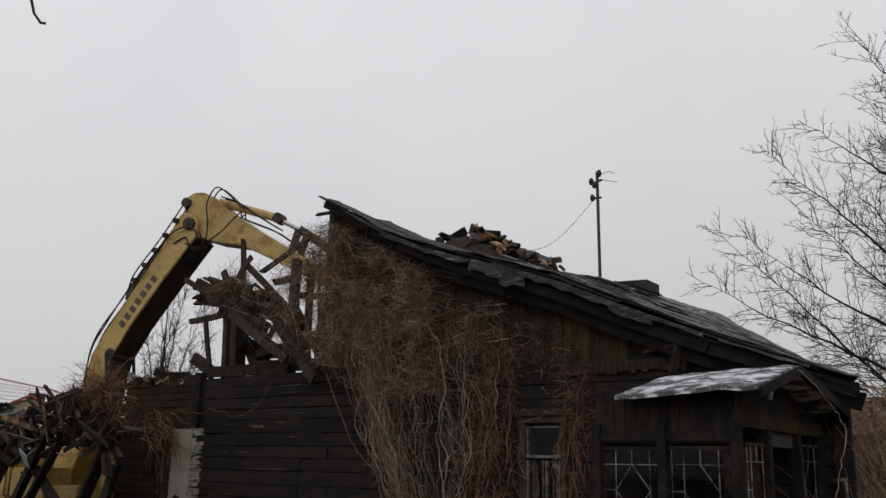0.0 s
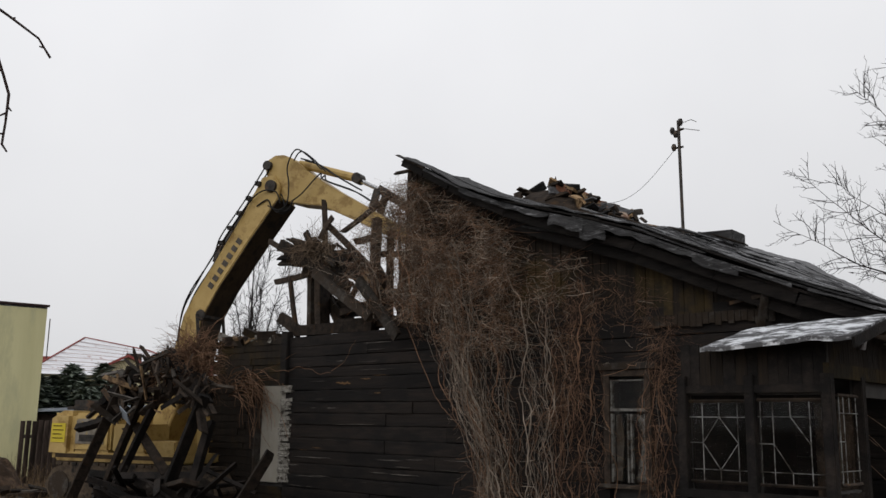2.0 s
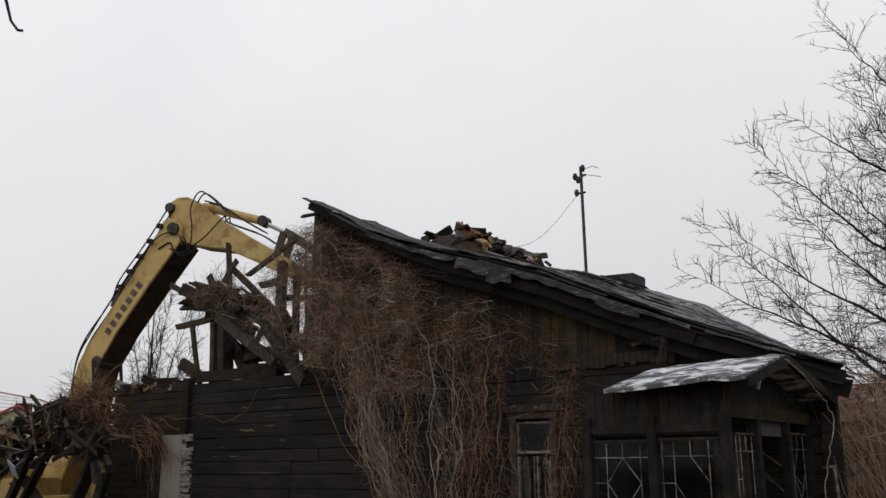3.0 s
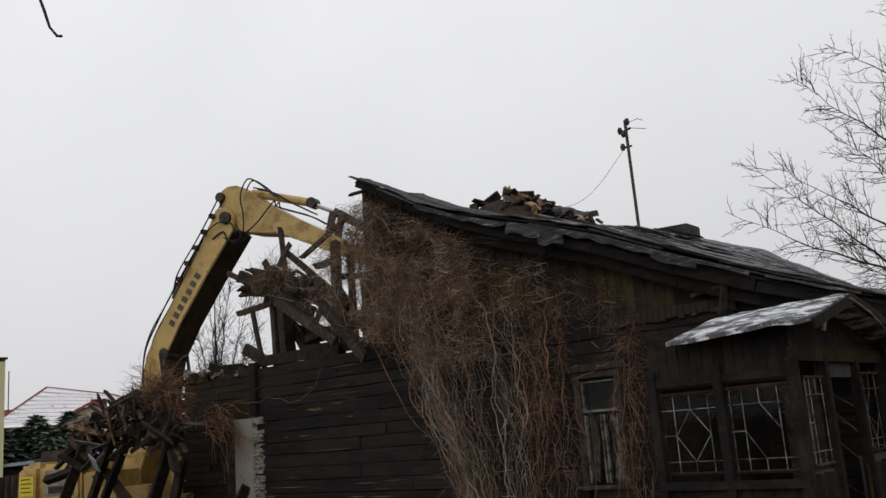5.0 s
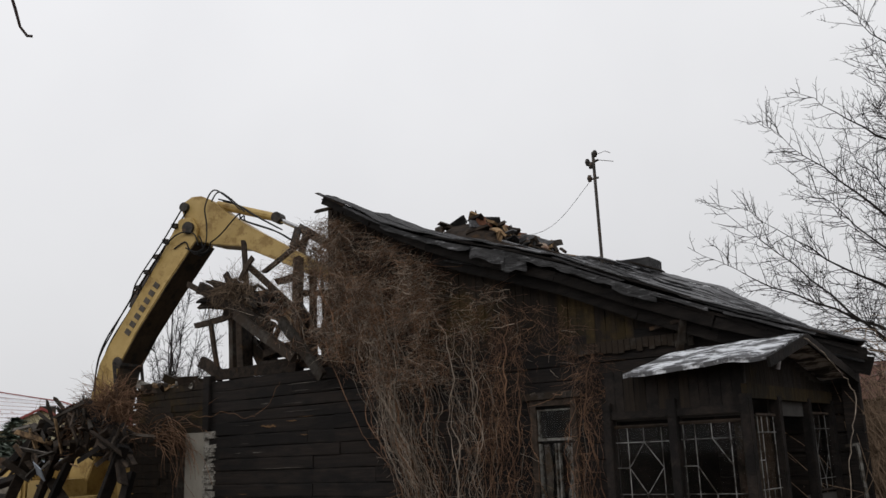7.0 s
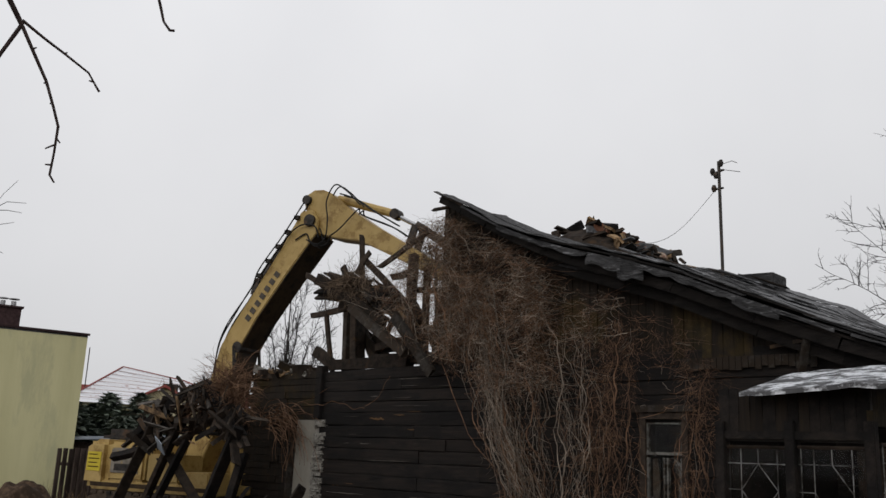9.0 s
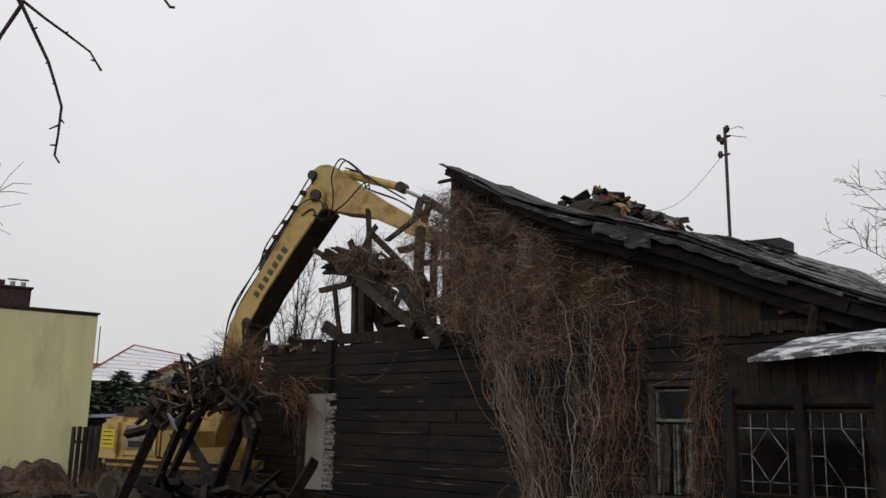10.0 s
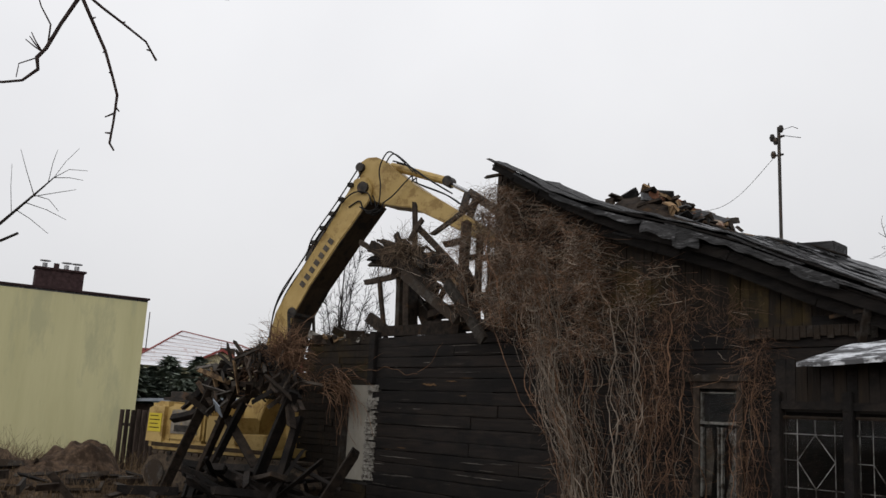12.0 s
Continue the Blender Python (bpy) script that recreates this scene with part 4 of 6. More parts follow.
# timbers: from and to (x, z), y, width, thickness
TIMBERS = [
    ((-15.04, 6.56), (-14.96, 4.9), 12.1, 0.1, 0.1),
    ((-15.9, 4.95), (-15.5, 3.6), 11.9, 0.12, 0.06),
    ((-15.3, 5.2), (-15.22, 3.6), 12.0, 0.22, 0.12),
    ((-14.95, 5.0), (-14.87, 3.55), 12.05, 0.4, 0.14),
    ((-16.45, 4.9), (-15.1, 4.98), 11.95, 0.12, 0.1),
    ((-14.5, 4.85), (-12.75, 3.82), 11.45, 0.18, 0.14),
    ((-13.0, 4.55), (-11.95, 3.42), 11.35, 0.2, 0.1),
    ((-16.0, 5.65), (-13.8, 4.5), 11.75, 0.24, 0.18),
    ((-16.0, 5.6), (-14.4, 5.1), 12.1, 0.3, 0.08),
    ((-14.1, 5.7), (-12.65, 6.25), 11.85, 0.09, 0.08),
    ((-13.2, 5.9), (-13.2, 3.6), 12.0, 0.22, 0.12),
    ((-12.85, 5.6), (-12.8, 3.6), 12.0, 0.16, 0.05),
]
STUDS = [
    ((-12.55, 5.5), (-12.5, 3.6), 12.0, 0.15, 0.05),
    ((-12.25, 5.2), (-12.22, 3.6), 12.0, 0.18, 0.05),
    ((-14.6, 6.15), (-15.0, 5.7), 12.0, 0.12, 0.05),
    ((-15.0, 6.05), (-13.3, 4.75), 12.15, 0.12, 0.1),
    ((-13.9, 5.5), (-13.15, 5.55), 12.0, 0.14, 0.06),
    ((-14.5, 4.1), (-13.2, 4.25), 12.2, 0.16, 0.1),
    ((-14.7, 4.5), (-13.4, 3.9), 12.4, 0.14, 0.1),
    ((-15.6, 3.75), (-13.0, 3.72), 11.8, 0.22, 0.16),
    ((-14.2, 3.8), (-12.2, 3.75), 11.85, 0.2, 0.16),
    ((-16.3, 4.1), (-15.6, 3.75), 12.0, 0.25, 0.1),
    ((-13.35, 5.2), (-12.1, 5.05), 12.1, 0.12, 0.05),
    ((-13.3, 4.4), (-12.05, 4.3), 12.1, 0.14, 0.05),
    ((-15.75, 5.3), (-14.2, 5.35), 12.2, 0.16, 0.08),
]
for k, (a, b, y, w, h) in enumerate(TIMBERS + STUDS):
    vertical = abs(a[0] - b[0]) < 0.35
    part("timber", Mesh().beam((a[0], y + rnd(-0.05, 0.05), a[1]), (b[0], y + rnd(-0.05, 0.05), b[1]), w if vertical else h, h if vertical else w, rnd(-0.15, 0.15), 0.06, 3, rnd(-0.03, 0.03)), M_GREYW if k in (5, 6, 2) else M_DARKW, wreck, bevel=0.006)
for k in range(95):
    t = random.random()
    c = Vector((-16.0 + 2.6 * t, rnd(11.75, 12.4), 5.65 - 0.9 * t + rnd(-0.3, 0.25)))
    d = Vector((rnd(0.6, 1), rnd(-0.3, 0.3), rnd(-0.75, 0.0))).normalized() * rnd(0.15, 0.6)
    part("splinter", Mesh().beam(c - d, c + d, rnd(0.05, 0.18), rnd(0.02, 0.06), rnd(0, 3), 0.08), random.choice((M_DARKW, M_DARKW, M_DARKW, M_DARKW, M_DARKW, M_CHAR, M_DARKW, M_RAWW, M_GREYW)), wreck)
for k in range(40):
    x = rnd(-18.4, -15.8)
    c = Vector((x, rnd(11.75, 12.0), 3.55 + rnd(-0.02, 0.18)))
    d = Vector((rnd(-1, 1), rnd(-0.6, 0.6), rnd(-0.25, 0.25))).normalized() * rnd(0.06, 0.28)
    part("rubble", Mesh().beam(c - d, c + d, rnd(0.08, 0.2), rnd(0.03, 0.1), rnd(0, 3), 0.04), random.choice((M_DARKW, M_RAWW, M_GREYW, M_ROUGHPL, M_GABLE)), wreck)

for k in range(16):
    c = Vector((rnd(-15.2, -13.0), rnd(12.25, 12.5), rnd(3.65, 4.55)))
    d = Vector((rnd(0.3, 1), rnd(-0.15, 0.15), rnd(-0.9, 0.5))).normalized() * rnd(0.3, 0.75)
    part("timber", Mesh().beam(c - d, c + d, rnd(0.03, 0.06), rnd(0.12, 0.24), rnd(-0.2, 0.2), 0.08), random.choice((M_DARKW, M_CHAR, M_DARKW, M_GABLE)), wreck)
x = -13.05
while x < -12.0:
    w = rnd(0.12, 0.2)
    part("standing_board", Mesh().beam((x, 12.25 + rnd(-0.03, 0.03), 3.5), (x + rnd(-0.04, 0.04), 12.25, 4.6 + 0.75 * (x + 13.05) + rnd(-0.25, 0.25)), w, 0.03, ragged=0.08), random.choice((M_GABLE, M_DARKW, M_GREYW)), wreck)
    x += w + rnd(0.0, 0.03)

# ---- heap of beams at the torn corner ----
heap = thing("timber_heap", (-17.2, 9.3, 0), "leaning heap of dark broken beams and boards", "debris")
LEANING = [
    ((-17.49, 2.86), (-19.57, -0.10), 9.31, 0.21), ((-16.96, 2.68), (-18.79, -0.10), 9.22, 0.19), ((-16.79, 3.12), (-18.62, 2.07), 9.40, 0.24),
    ((-17.57, 1.73), (-16.36, 0.86), 9.48, 0.18), ((-16.44, 2.51), (-18.18, -0.10), 9.13, 0.16), ((-15.05, 2.33), (-16.44, -0.10), 9.40, 0.22),
    ((-16.53, 3.21), (-15.14, 2.16), 9.48, 0.20), ((-18.88, 2.51), (-17.05, 2.25), 9.40, 0.16), ((-18.18, 1.90), (-18.97, 1.64), 9.13, 0.16),
    ((-15.31, 2.60), (-17.05, 1.99), 9.31, 0.13), ((-15.83, 2.77), (-14.79, 1.64), 9.48, 0.16), ((-17.40, 2.51), (-16.01, 2.42), 9.31, 0.24),
    ((-14.96, 1.90), (-15.31, -0.10), 9.48, 0.20), ((-13.57, 1.29), (-14.70, -0.10), 9.74, 0.18), ((-19.14, 0.68), (-16.18, 0.77), 9.48, 0.24), ((-16.36, 0.55), (-14.79, 0.77), 9.22, 0.32),
]
for a, b, y, w in LEANING:
    part("beam", Mesh().beam((a[0], y + rnd(-0.1, 0.3), a[1]), (b[0], y + rnd(-0.3, 0.1), b[1]), w, rnd(0.08, 0.16), rnd(-0.6, 0.6), 0.08, 3, rnd(-0.05, 0.05)), random.choice((M_DARKW, M_CHAR, M_DARKW, M_CHAR)), heap, bevel=0.008)
for k in range(150):
    t = random.random()
    top = lerp_table([(0, 2.1), (0.25, 2.6), (0.5, 3.1), (0.68, 3.0), (1, 2.45)], t)
    c = Vector((-18.7 + 3.6 * t, rnd(9.1, 9.8), top - abs(random.gauss(0, 0.22))))
    d = Vector((rnd(-1, 1), rnd(-0.5, 0.5), rnd(-1.0, 0.9))).normalized() * rnd(0.08, 0.42)
    part("board", Mesh().beam(c - d, c + d, rnd(0.03, 0.11), rnd(0.02, 0.06), rnd(0, 3), 0.07), random.choice((M_DARKW, M_DARKW, M_CHAR, M_CHAR, M_DARKW, M_CHAR, M_DARKW, M_DARKW, M_GREYW, M_GREYW)), heap)
for k in range(55):
    x = rnd(-18.6, -14.8)
    c = Vector((x, rnd(8.8, 9.9), rnd(-0.05, 0.8)))
    d = Vector((rnd(-1, 1), rnd(-0.5, 0.5), rnd(-0.3, 0.3))).normalized() * rnd(0.2, 0.9)
    part("board", Mesh().beam(c - d, c + d, rnd(0.05, 0.18), rnd(0.03, 0.08), rnd(0, 3), 0.07), M_CHAR, heap)

for k in range(16):
    c = Vector((rnd(-18.4, -16.2), rnd(8.95, 9.25), rnd(1.9, 2.9)))
    d = Vector((rnd(-1, 1), rnd(-0.3, 0.3), rnd(-0.3, 1.0))).normalized() * rnd(0.12, 0.4)
    part("board", Mesh().beam(c - d, c + d, rnd(0.06, 0.16), 0.025, rnd(0, 3), 0.05), random.choice((M_GREYW, M_SPLIT, M_RAWW)), heap)
part("bent_sheet", Mesh().beam((-17.35, 9.0, 2.0), (-17.05, 9.0, 1.86), 0.02, 0.26, 0.5, 0.03), M_SHEET, heap, "bent grey sheet")

# ---- rubble on the roof ----
rub = thing("roof_rubble", (-9.0, 13.6, 5.6), "heap of broken chimney brick and felt on the roof", "debris")
part("felt_panel", Mesh().beam((-10.0, 13.4, 6.12), (-9.35, 13.4, 5.98), 0.05, 0.5, 0.5, 0.08), M_FELTEDGE, rub, "torn dark felt panel tipped up")
part("felt_panel", Mesh().beam((-9.05, 13.6, 5.83), (-8.5, 13.7, 5.6), 0.35, 0.04, 0.5, 0.06), M_FELTEDGE, rub)
RUBBLE_TOP = [(-10.6, 5.9), (-10.4, 6.2), (-10.1, 6.36), (-9.6, 6.28), (-9.1, 5.98), (-8.5, 5.62), (-7.9, 5.22), (-7.0, 4.85), (-6.3, 4.5)]
core = Mesh()
for j in range(13):
    for i in range(41):
        x, y = -10.55 + 3.05 * i / 40, 12.7 + 1.9 * j / 12
        edge = math.sin(math.pi * j / 12) ** 0.5
        core.v.append((x, y, 3.3 + (lerp_table(RUBBLE_TOP, x) - 0.14 - 3.3) * (0.86 + 0.14 * edge) + 0.07 * noise.noise((x * 4, y * 4, 1.5))))
core.f = [(j * 41 + i, j * 41 + i + 1, (j + 1) * 41 + i + 1, (j + 1) * 41 + i) for j in range(12) for i in range(40)]
n0 = len(core.v)
core.v += [(p[0], p[1], 3.2) for p in core.v]
rim = list(range(41)) + [j * 41 + 40 for j in range(1, 13)] + [12 * 41 + i for i in range(39, -1, -1)] + [j * 41 for j in range(11, 0, -1)]
core.f += [(rim[k], rim[(k + 1) % len(rim)], n0 + rim[(k + 1) % len(rim)], n0 + rim[k]) for k in range(len(rim))]
part("packed_debris", core, M_DARKW, rub)
for k in range(230):
    x = -10.5 + 2.95 * random.random() ** 1.2
    y = rnd(12.9, 14.6)
    top = lerp_table(RUBBLE_TOP, x)
    zz = top - 0.05 - abs(random.gauss(0, 0.16))
    c = Vector((x, y, zz))
    d = Vector((rnd(-1, 1), rnd(-1, 1), rnd(-0.3, 0.15))).normalized() * rnd(0.05, 0.25)
    if random.random() < 0.16 and x < -8.5:
        part("brick", Mesh().beam(c - d.normalized() * 0.11, c + d.normalized() * 0.11, 0.12, 0.065, rnd(0, 3)), M_BRICKRED, rub)
    else:
        part("fragment", Mesh().beam(c - d, c + d, rnd(0.05, 0.2), rnd(0.02, 0.06), rnd(0, 3), 0.06), random.choice((M_DARKW, M_FELTEDGE, M_GREYW, M_FELT, M_DARKW, M_BRICKRED, M_RAWW, M_RAWW) if x < -8.3 else (M_DARKW, M_FELTEDGE, M_FELT)), rub)

for k in range(9):
    x, y = rnd(-8.4, -6.7), rnd(12.0, 14.6)
    c = Vector((x, y, roof_z(x, y) + 0.06))
    d = Vector((1, 0, -0.42)).normalized() * rnd(0.1, 0.4)
    part("fragment", Mesh().beam(c - d, c + d, rnd(0.12, 0.35), 0.02, rnd(-0.12, 0.12), 0.06), random.choice((M_FELTEDGE, M_FELT, M_DARKW)), rub)

# ---- antenna mast ----
ant = thing("antenna_mast", (-7.6, 14.0, 4.8), "thin steel antenna mast with insulators and wire", "antenna")
part("pole", Mesh().tube([(-7.57, 14, 4.7), (-7.6, 14, 7.22)], 0.028, 8, True), M_STEEL, ant)
part("bracket", Mesh().tube([(-7.74, 14, 7.0), (-7.5, 14, 7.05)], 0.02, 5, True), M_STEEL, ant)
part("bracket", Mesh().tube([(-7.72, 14, 6.72), (-7.52, 14, 6.72)], 0.02, 5, True), M_STEEL, ant)
for x, zz in ((-7.72, 7.05), (-7.66, 6.98), (-7.7, 6.74), (-7.56, 7.18)):
    part("insulator", Mesh().tube([(x, 14, zz - 0.06), (x, 14, zz), (x, 14, zz + 0.06)], [0.03, 0.05, 0.03], 7, True), M_STEEL, ant)
part("whisker", Mesh().tube([(-7.6, 14, 7.15), (-7.35, 14, 7.18), (-7.25, 14, 7.12)], 0.006, 4).tube([(-7.6, 14, 7.08), (-7.2, 14, 6.95)], 0.006, 4), M_STEEL, ant)
wire = [(-7.66 + (-9.15 + 7.66) * t, 14, 6.72 + (5.95 - 6.72) * t - 0.3 * math.sin(math.pi * t) * (0.6 + 0.4 * t)) for t in [k / 20 for k in range(21)]]
part("wire", Mesh().tube(wire, 0.005, 4), M_STEEL, ant)

# ---- dead creeper on the facade ----
VINE_TOP = [(-14.6, 4.6), (-13.4, 5.5), (-12.4, 6.2), (-12.0, 6.3), (-11, 5.9), (-10, 5.3), (-9, 4.75), (-8.4, 4.5), (-7.2, 4.1), (-6, 3.5), (-5.2, 3.3)]
VINE_LEFT = [(0.3, -10.2), (1.35, -10.4), (2.3, -11.0), (3.06, -10.95), (3.57, -11.6), (4.0, -12.7), (4.6, -14.4), (6.5, -13.0)]
creeper = thing("dead_creeper", (-10, 11.5, 0), "tangled leafless creeper hanging over the gable", "creeper", kind="stuff")


def allowed(x, zz):
    if x < lerp_table(VINE_LEFT, zz) or x > -5.3:
        return False
    if -7.66 < x < -6.98 and 1.0 < zz < 2.7:
        return False
    return zz < lerp_table(VINE_TOP, x) + 0.1


def strand(m, x, y, zz, length, r, droop, wild, curl=0.0):
    pts, radii = [], []
    vx = rnd(-0.3, 0.3)
    step = rnd(0.07, 0.11)
    n = int(length / step)
    ph, fr = rnd(0, 6.28), rnd(2.0, 6.0)
    for k in range(n):
        pts.append((x + curl * math.sin(ph + fr * k * step), y + 0.5 * curl * math.cos(ph + fr * k * step), zz))
        radii.append(r * (1 - 0.6 * k / n))
        vx = 0.85 * vx + rnd(-wild, wild)
        x += vx * step
        y = min(max(y + rnd(-0.02, 0.02), 11.28), 11.66)
        zz -= step * (droop + rnd(-0.3, 0.3))
        if zz < 0.1 or not allowed(x, zz) and k > 3 and random.random() < 0.7:
            break
    if len(pts) > 2:
        m.tube(pts, radii[:len(pts)], 3)


def rope_x(spine, zz):
    return lerp_table([(z1, x1) for x1, z1 in reversed(spine)], zz)


def climbing_stem(m, spine, off, top, low, r, curl):
    """A stem that winds up along the line of its rope."""
    pts, radii = [], []
    y, drift = rnd(11.3, 11.58), 0.0
    ph, fr, ph2, fr2 = rnd(0, 6.28), rnd(3.0, 7.0), rnd(0, 6.28), rnd(9.0, 16.0)
    n = max(4, int((top - low) / 0.055))
    kink, lean = 0.0, rnd(-0.12, 0.12)
    for k in range(n + 1):
        zz = top + (low - top) * k / n
        kink = 0.68 * kink + rnd(-0.023, 0.023)
        drift = 0.955 * (drift + kink) + lean * 0.02
        sway = curl * math.sin(ph + fr * zz) + 0.35 * curl * math.sin(ph2 + fr2 * zz)
        pts.append((rope_x(spine, zz) + off + drift + sway, y + 0.4 * curl * math.cos(ph + fr * zz), zz + rnd(-0.012, 0.012)))
        radii.append(r * (0.75 + 0.25 * math.sin(ph2 + 3 * zz)) * (0.45 + 0.55 * min(1, 3 * k / n)))
    m.tube(pts, radii, 4 if r > 0.008 else 3)


stems, pale, twigs = Mesh(), Mesh(), Mesh()
# ropes of stems with bare wall between: line from top to root, spread, share of pale stems, number of stems, curl
ROPES = [
    ([(-11.2, 5.2), (-10.75, 4.1), (-10.55, 3.06), (-10.28, 2.3), (-9.85, 1.45), (-9.6, 0.1)], 0.1, 0.68, 70, 0.06),
    ([(-10.5, 5.0), (-10.35, 4.1), (-10.2, 3.1), (-10.02, 2.3), (-9.68, 1.45), (-9.45, 0.1)], 0.11, 0.6, 40, 0.07),
    ([(-10.1, 4.8), (-9.8, 4.2), (-9.52, 3.2), (-9.5, 2.4), (-9.4, 1.5), (-9.2, 0.1)], 0.06, 0.6, 16, 0.07),
    ([(-9.4, 4.4), (-9.12, 3.7), (-9.0, 2.95), (-8.8, 2.1), (-8.9, 1.4), (-8.8, 0.1)], 0.05, 0.85, 20, 0.07),
    ([(-9.0, 4.3), (-8.75, 3.7), (-8.66, 2.9), (-8.6, 2.1), (-8.66, 1.4), (-8.6, 0.1)], 0.05, 0.6, 14, 0.07),
    ([(-8.15, 4.1), (-8.1, 3.0), (-8.2, 1.4), (-8.2, 0.1)], 0.15, 0.12, 22, 0.06),
    ([(-7.6, 3.8), (-7.78, 2.3), (-7.82, 1.4), (-7.8, 0.1)], 0.07, 0.08, 10, 0.05),
    ([(-6.6, 3.3), (-6.69, 2.6), (-6.77, 1.3), (-6.8, 0.1)], 0.1, 0.05, 22, 0.05),
    ([(-12.6, 5.4), (-12.3, 4.6), (-12.0, 3.8)], 0.4, 0.6, 26, 0.07),
    ([(-11.6, 5.8), (-11.3, 4.8), (-11.0, 3.6)], 0.3, 0.5, 30, 0.08),
]
for spine, spread, share, number, curl in ROPES:
    high, root = spine[0][1], spine[-1][1]
    for k in range(number):
        top = high - (high - root) * 0.55 * random.random() ** 1.6
        low = root if random.random() < 0.6 else top - (top - root) * rnd(0.35, 0.9)
        thick = rnd(0.008, 0.0125) if k < 2 + number // 14 else rnd(0.003, 0.0062)
        climbing_stem(pale if random.random() < share else stems, spine, random.gauss(0, spread), top, low, thick, curl * rnd(0.4, 1.1))
    # short side shoots
    for k in range(number * 10):
        zz = root + (high - root) * random.random()
        x = rope_x(spine, zz) + random.gauss(0, spread * 1.4)
        if allowed(x, zz):
            strand(twigs if random.random() > share * 0.55 else pale, x, rnd(11.28, 11.56), zz, rnd(0.15, 0.6), rnd(0.002, 0.004), rnd(-0.3, 0.9), 1.1, 0.02)
# fuzz of fine twigs over the upper gable, thick at the broken edge and thinning down the slope
count = 0
while count < 7600:
    x, zz = random.gauss(-10.6, 1.4), 3.1 + 3.2 * random.random() ** 0.85
    if not allowed(x, zz):
        continue
    patch = noise.noise((x * 1.5, zz * 1.2, 9)) + 0.5 * noise.noise((x * 4, zz * 3, 3))
    if patch > -0.02 + 0.1 * max(0, x + 9.6) or random.random() < 0.09:
        strand(twigs if random.random() < 0.6 else pale, x, rnd(11.28, 11.6), zz, rnd(0.2, 0.75), rnd(0.0021, 0.0042), rnd(-0.5, 0.9), 1.1, 0.03)
        count += 1
# thin reddish growth beside the window and under the eave
count = 0
while count < 1300:
    x, zz = rnd(-8.6, -6.3), rnd(1.2, 4.2)
    if allowed(x, zz) and noise.noise((x * 3, zz * 0.9, 21)) > 0.05:
        strand(twigs, x, rnd(11.4, 11.62), zz, rnd(0.15, 0.6), rnd(0.0016, 0.003), rnd(0.0, 1.0), 0.9, 0.02)
        count += 1
part("stems", stems, M_VINEBROWN, creeper, "dry brown stems")
part("pale_stems", pale, M_VINEGREY, creeper, "dry grey stems")
part("twigs", twigs, M_VINEBROWN, creeper, "dry brown twigs")


def tangle(name, centre, size, count, length, radius, material, label, category):
    th = thing(name, (centre[0], centre[1], centre[2] - size[2]), label, category, kind="stuff")
    m = Mesh()
    for _ in range(count):
        p = Vector([random.gauss(c, s * 0.45) for c, s in zip(centre, size)])
        d = Vector((rnd(-1, 1), rnd(-1, 1), rnd(-1, 1))).normalized()
        pts = [p.copy()]
        for k in range(5):
            d = (d + Vector((rnd(-0.6, 0.6), rnd(-0.6, 0.6), rnd(-0.7, 0.5)))).normalized()
            p = p + d * length / 5
            pts.append(p.copy())
        m.tube(pts, [radius, radius, radius * 0.8, radius * 0.6, radius * 0.5, radius * 0.3], 3)
    part("twigs", m, material, th)
    return th


tangle("creeper_tangle", (-16.25, 9.8, 2.95), (0.55, 0.25, 0.5), 1300, 0.7, 0.006, M_VINEBROWN, "brown tangle of dead twigs on the heap", "creeper")
tangle("creeper_tangle", (-14.9, 11.8, 5.4), (0.8, 0.25, 0.3), 420, 0.6, 0.006, M_BUSH, "brown tangle of twigs on broken beams", "creeper")
tangle("creeper_tangle", (-12.55, 11.9, 5.7), (0.5, 0.2, 0.6), 520, 0.6, 0.0042, M_BUSH, "thin dead twigs on the broken gable", "creeper")
droop = thing("creeper_tangle", (-16.8, 11.45, 0.8), "dry brown runners drooping over the pale plaster", "creeper", kind="stuff")
dm = Mesh()
for k in range(70):
    p = Vector((rnd(-17.4, -16.6), rnd(11.4, 11.6), rnd(2.35, 2.85)))
    v = Vector((rnd(0.6, 1.2), rnd(-0.2, 0.1), rnd(0.0, 0.5)))
    pts = [p.copy()]
    for i in range(random.randint(6, 16)):
        v = (v + Vector((rnd(-0.3, 0.32), rnd(-0.2, 0.2), rnd(-0.36, 0.1)))).normalized()
        p = p + v * 0.11
        p.y = min(p.y, 11.62)
        pts.append(p.copy())
    dm.tube(pts, [0.0095 * (1 - 0.6 * i / len(pts)) for i in range(len(pts))], 3)
part("stems", dm, M_VINEBROWN, droop)
tangle("creeper_tangle", (-18.2, 9.5, 2.75), (0.5, 0.2, 0.25), 60, 0.6, 0.006, M_BUSH, "loose dead twigs on the beam heap", "creeper")
runner = thing("creeper_runner", (-15, 11.6, 2.5), "single pale creeper runner along the wall", "creeper")
part("stem", Mesh().tube([(-17.6 + 3.6 * t, 11.58, 2.68 + 0.25 * math.sin(2.6 * t) + 0.04 * math.sin(19 * t) + 0.02 * math.sin(47 * t)) for t in [k / 50 for k in range(51)]], 0.006, 4), M_VINEBROWN, runner)


